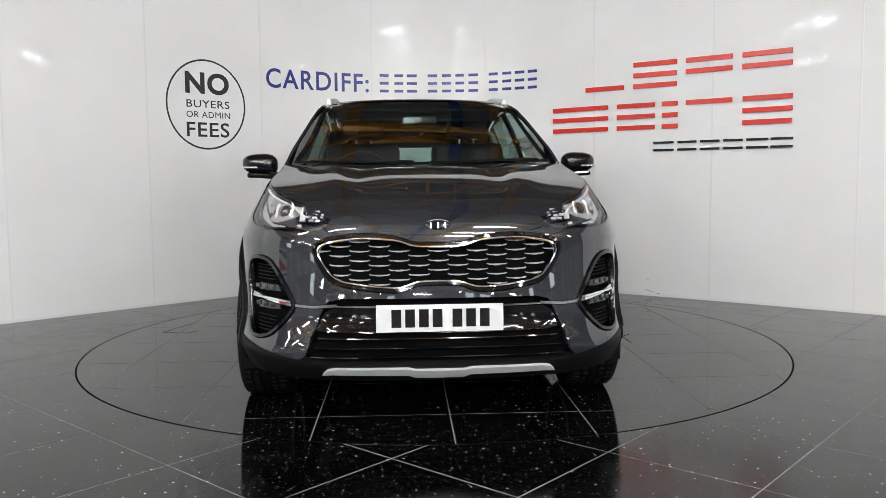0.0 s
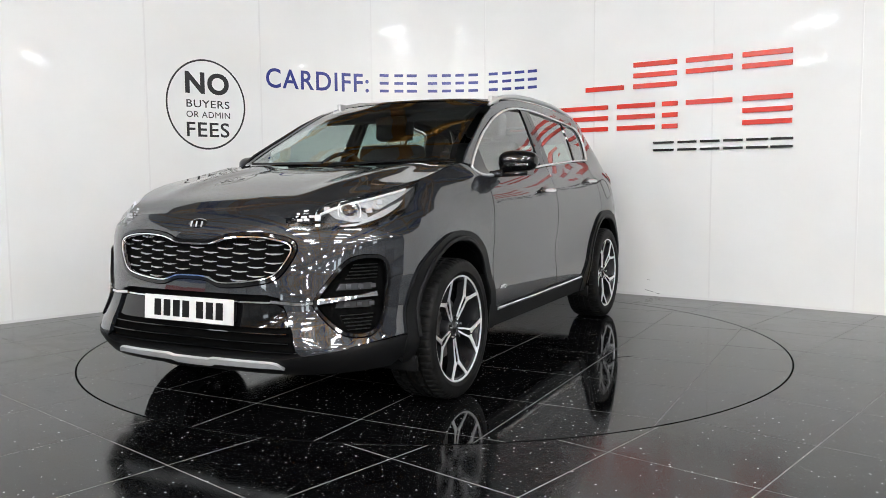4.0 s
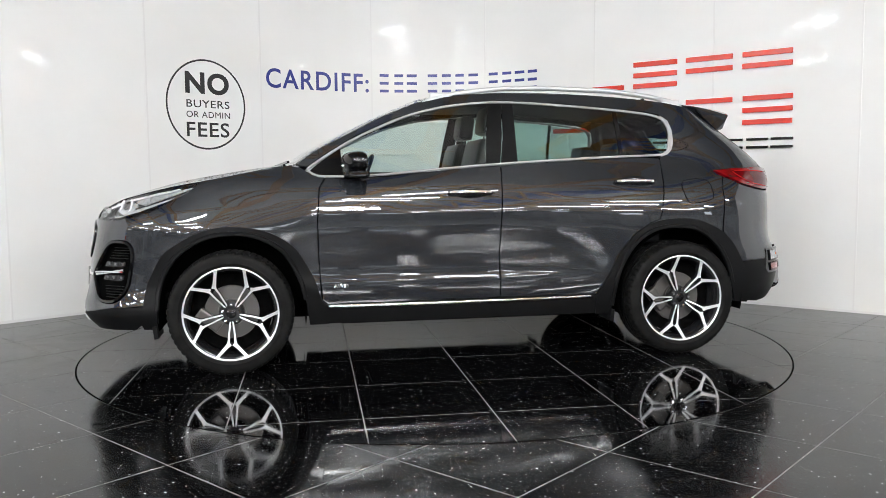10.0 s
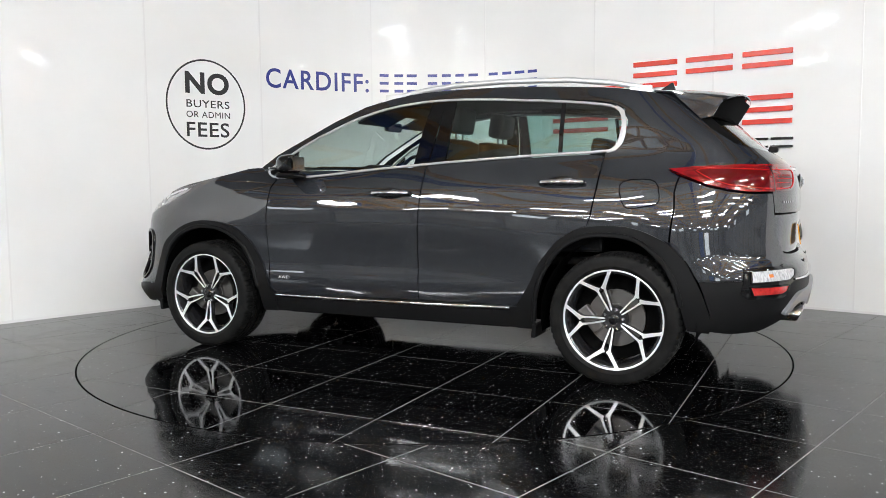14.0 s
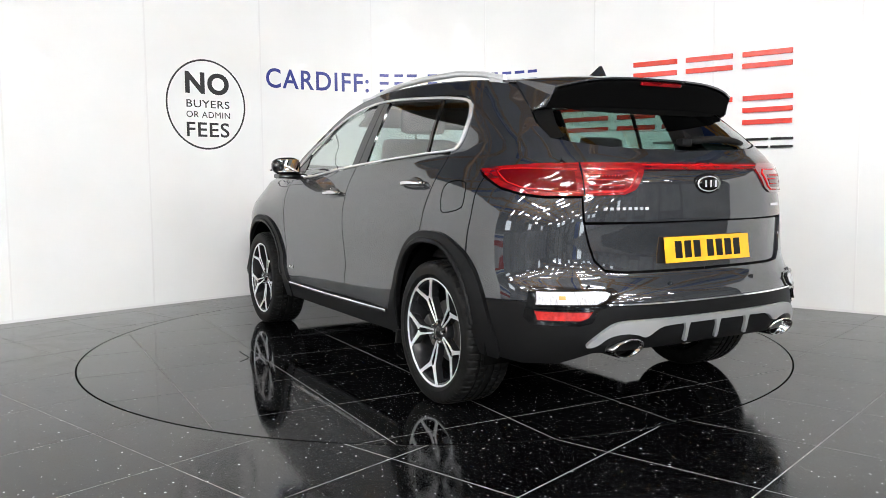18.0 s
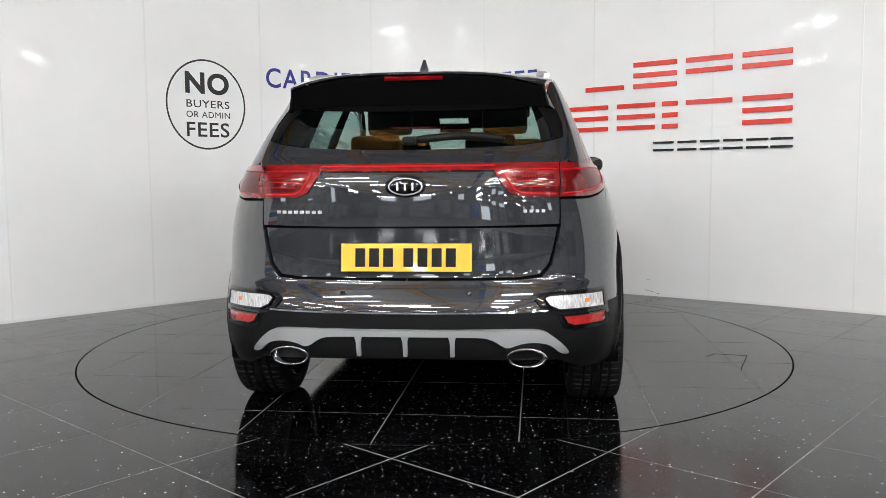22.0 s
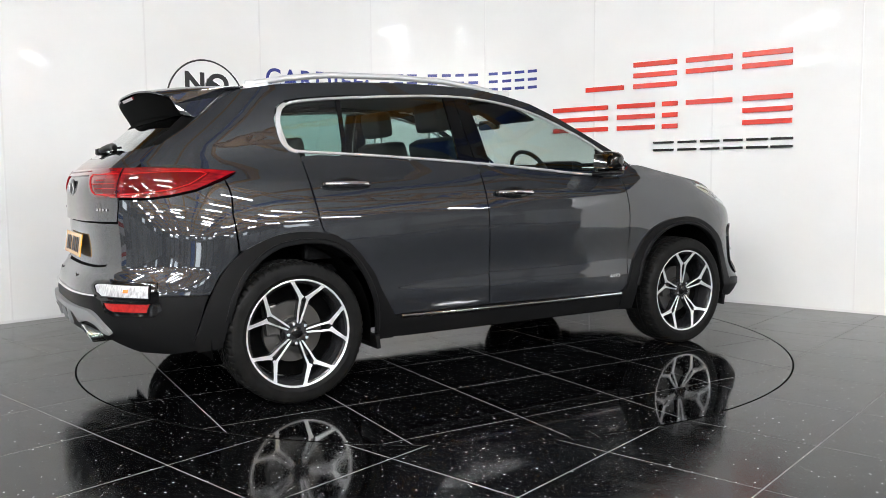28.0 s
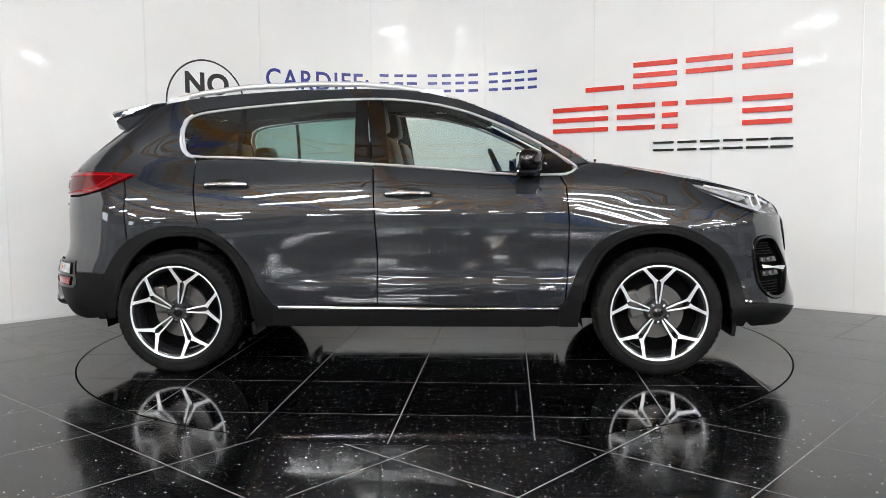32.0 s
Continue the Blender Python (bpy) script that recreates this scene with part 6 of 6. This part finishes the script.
def wheel(x, sgn, spin):
    w = new("wheel")
    w.parent = car
    w["label"] = "diamond-cut five-spoke alloy wheel with black tyre"
    w.matrix_basis = Matrix.Translation((x, sgn * .800, .3435)) @ (Matrix() if sgn == 1 else Matrix.Rotation(math.pi, 4, "Z")) @ Matrix.Rotation(radians(spin), 4, "Y")
    for nm, me, mt in (("tyre", TYRE, RUBBER), ("rim_lip", LIP, CUT_ALLOY), ("rim_barrel", BARREL, DARK_ALLOY), ("spoke_face", FACE, CUT_ALLOY), ("spoke_body", BACK, DARK_ALLOY),
                       ("hub", HUB, DARK_ALLOY), ("hub_cap", CAP, GLOSS), ("brake_disc", DISC, STEEL), ("backing_plate", WELL, UNDER)):
        part(nm, me, mt, w)
    for k in range(5):
        a = 2 * math.pi * (k + .5) / 5 + math.pi / 2
        nut = part("wheel_nut", NUT, CHROME, w)
        nut.matrix_basis = Matrix.Translation((.050 * math.cos(a), 0, .050 * math.sin(a)))
    cal = part("brake_caliper", fresh_box((.07, .05, .15), (.125, .03, .04), Matrix.Rotation(.3, 4, "Y"), .012), STEEL, w)
    cal["label"] = "grey brake caliper"
    return w


for x, sgn, spin in ((1.335, 1, 36), (1.335, -1, 0), (-1.335, 1, 23), (-1.335, -1, -12)):
    wheel(x, sgn, spin)

# wheel wells, mud flaps, underbody, inner shell
for x in (1.335, -1.335):
    bm = bmesh.new()
    seg = 28
    rows = []
    for k in range(seg + 1):
        a = radians(-12 + 204 * k / seg)
        rows.append([bm.verts.new((x - .01 + .405 * math.cos(a), y, .345 + .425 * math.sin(a))) for y in (.885, .55)])
    for a, b in zip(rows, rows[1:]):
        bm.faces.new((a[0], b[0], b[1], a[1]))
    bm.faces.new([r[1] for r in rows])
    both_sides("wheel_well", bm, UNDER, car)
for x in (1.74, -.90):
    both_sides("mud_flap", fresh_box((.022, .20, .07), (x, .79, .250 if x > 0 else .250), Matrix.Rotation(.12 if x > 0 else -.1, 4, "Y"), .003), PLASTIC, car)
bm = bmesh.new()
box(bm, (1.45, 1.62, .14), (0, 0, .32))
box(bm, (3.3, 1.0, .22), (.10, 0, .36))
box(bm, (.36, 1.20, .12), (1.84, 0, .37))
box(bm, (.26, 1.20, .12), (-1.91, 0, .43))
part("underbody", bm, UNDER, car, "black underbody")
for sgn in (1, -1):
    tube("suspension_arm", [Vector((-1.335, sgn * .72, .30)), Vector((-1.2, sgn * .4, .24))], .03, .03, UNDER, car)
    tube("suspension_arm", [Vector((1.335, sgn * .72, .28)), Vector((1.25, sgn * .4, .24))], .03, .03, UNDER, car)
shell = sides([(2.0, .45), (1.83, .45), (1.80, .70), (1.62, .84), (1.335, .88), (1.05, .84), (.87, .70), (.80, .40), (-.78, .40), (-.87, .70), (-1.05, .84), (-1.335, .88), (-1.62, .84), (-1.78, .70), (-1.84, .45)])
shell_half = [(0.0, .34)] + fronts([(.5, .34)]) + shell + [(U3 - 0.001, .45), (U3 - 0.001, 1.16), (U2, 1.12), (ux(.5, 1.05), 1.05), (ux(1.2, 1.04), 1.04), (ux(1.6, .97), .97)] + fronts([(.5, .86), (0, .88)])
panel("inner_shell", skin, shell_half, UNDER, car, both=True, lift=-0.028, thick=0.0, res=0.09)
bm = bmesh.new()
box(bm, (0.66, 1.20, .03), (1.36, 0, .93))
part("engine_cover", bm, UNDER, car)

# -- cabin
part("headliner", mesh_of("headliner", [(.12, -.55, 1.555), (.12, .55, 1.555), (-.6, .555, 1.57), (-.6, -.555, 1.57), (-1.40, .54, 1.50), (-1.40, -.54, 1.50)], [(0, 3, 2, 1), (3, 5, 4, 2)], HEADLINER), HEADLINER, car)
bm = bmesh.new()
box(bm, (.34, 1.30, .20), (.90, 0, 1.025), Matrix.Rotation(.10, 4, "Y"), .05)
box(bm, (.10, .40, .12), (.72, -.36, 1.13), None, .04)
part("dashboard", bm, CABIN, car, "black dashboard")
part("cabin_floor", fresh_box((2.8, 1.34, .04), (-.55, 0, .62)), CABIN, car)
for sgn in (1, -1):
    part("door_card", fresh_box((2.0, .05, .44), (-.25, sgn * .76, .90), None, .02), CABIN, car)
bm = bmesh.new()
seg = 40
rr = []
turn = Matrix.Translation((.50, -.36, 1.08)) @ Matrix.Rotation(radians(-25), 4, "Y")
for k in range(seg):
    a = 2 * math.pi * k / seg
    rr.append([bm.verts.new(turn @ Vector((.014 * math.cos(2 * math.pi * j / 8), (.185 + .014 * math.sin(2 * math.pi * j / 8)) * math.cos(a), (.185 + .014 * math.sin(2 * math.pi * j / 8)) * math.sin(a)))) for j in range(8)])
for k in range(seg):
    a, b = rr[k], rr[(k + 1) % seg]
    for j in range(8):
        bm.faces.new((a[j], a[(j + 1) % 8], b[(j + 1) % 8], b[j]))
for ang in (0, 180, 270):
    box(bm, (.012, .17, .03), turn @ Matrix.Rotation(radians(ang), 4, "X") @ Vector((.005, .095, 0)), turn.to_3x3().to_4x4() @ Matrix.Rotation(radians(ang), 4, "X"))
box(bm, (.04, .12, .10), turn @ Vector((.01, 0, -.01)), turn.to_3x3().to_4x4(), .015)
part("steering_wheel", bm, LEATHER, car, "black steering wheel", True)


def seat(x, y, w):
    front = w < .7
    s = part("seat", fresh_box((.52, w, .16), (x + .05, y, .80 if front else .74), Matrix.Rotation(-.08, 4, "Y"), .05), LEATHER, car, "black leather seat", True)
    part("backrest", fresh_box((.14, w, .58 if front else .46), (x - .26, y, 1.04 if front else .94), Matrix.Rotation(-.24, 4, "Y"), .05), LEATHER, s, "", True)
    for dy in ((0,) if front else (-.30, .30)):
        z = 1.44 if front else 1.235
        part("headrest", fresh_box((.10, .28 if front else .26, .17 if front else .14), (x - .35, y + dy, z), Matrix.Rotation(-.15, 4, "Y"), .035), LEATHER, s, "", True)
        for k in (-.05, .05):
            part("headrest_post", fresh_box((.01, .01, .10), (x - .34, y + dy + k, z - .10)), CHROME, s)
    return s


seat(.10, -.36, .50)
seat(.10, .36, .50)
seat(-.78, 0, 1.24)
for y in (-.30, .30):
    part("sun_visor", fresh_box((.17, .40, .018), (.33, y, 1.475), Matrix.Rotation(radians(24), 4, "Y"), .006), CABIN, car, "folded black sun visor")
part("roof_header", fresh_box((.16, 1.04, .03), (.20, 0, 1.53), Matrix.Rotation(radians(16), 4, "Y"), .008), CABIN, car)
trim = sides([(-1.40, 1.16), (-1.38, 1.50), (-1.45, 1.50), (-1.66, 1.37), (-1.78, 1.26), (-1.78, 1.12)])
panel("pillar_trim", skin, trim, CABIN, car, both=True, lift=-0.055, thick=0.10, res=0.07)
part("parcel_shelf", fresh_box((.62, 1.25, .02), (-1.62, 0, 1.10)), CABIN, car)
part("rear_view_mirror", fresh_box((.03, .22, .065), (.42, 0, 1.44), None, .015), GLOSS, car)


def motions():
    walk(turntable, [(t, pose(0, 0, 0, 0, 0, a)) for t, a in TURN])
    rows = []
    for t, a in TURN:
        m = pose(0, 0, 0, 0, 0, a) @ pose(CAR_X, CAR_Y, 0)
        rows.append((t, m))
    walk(car, rows)


motions()
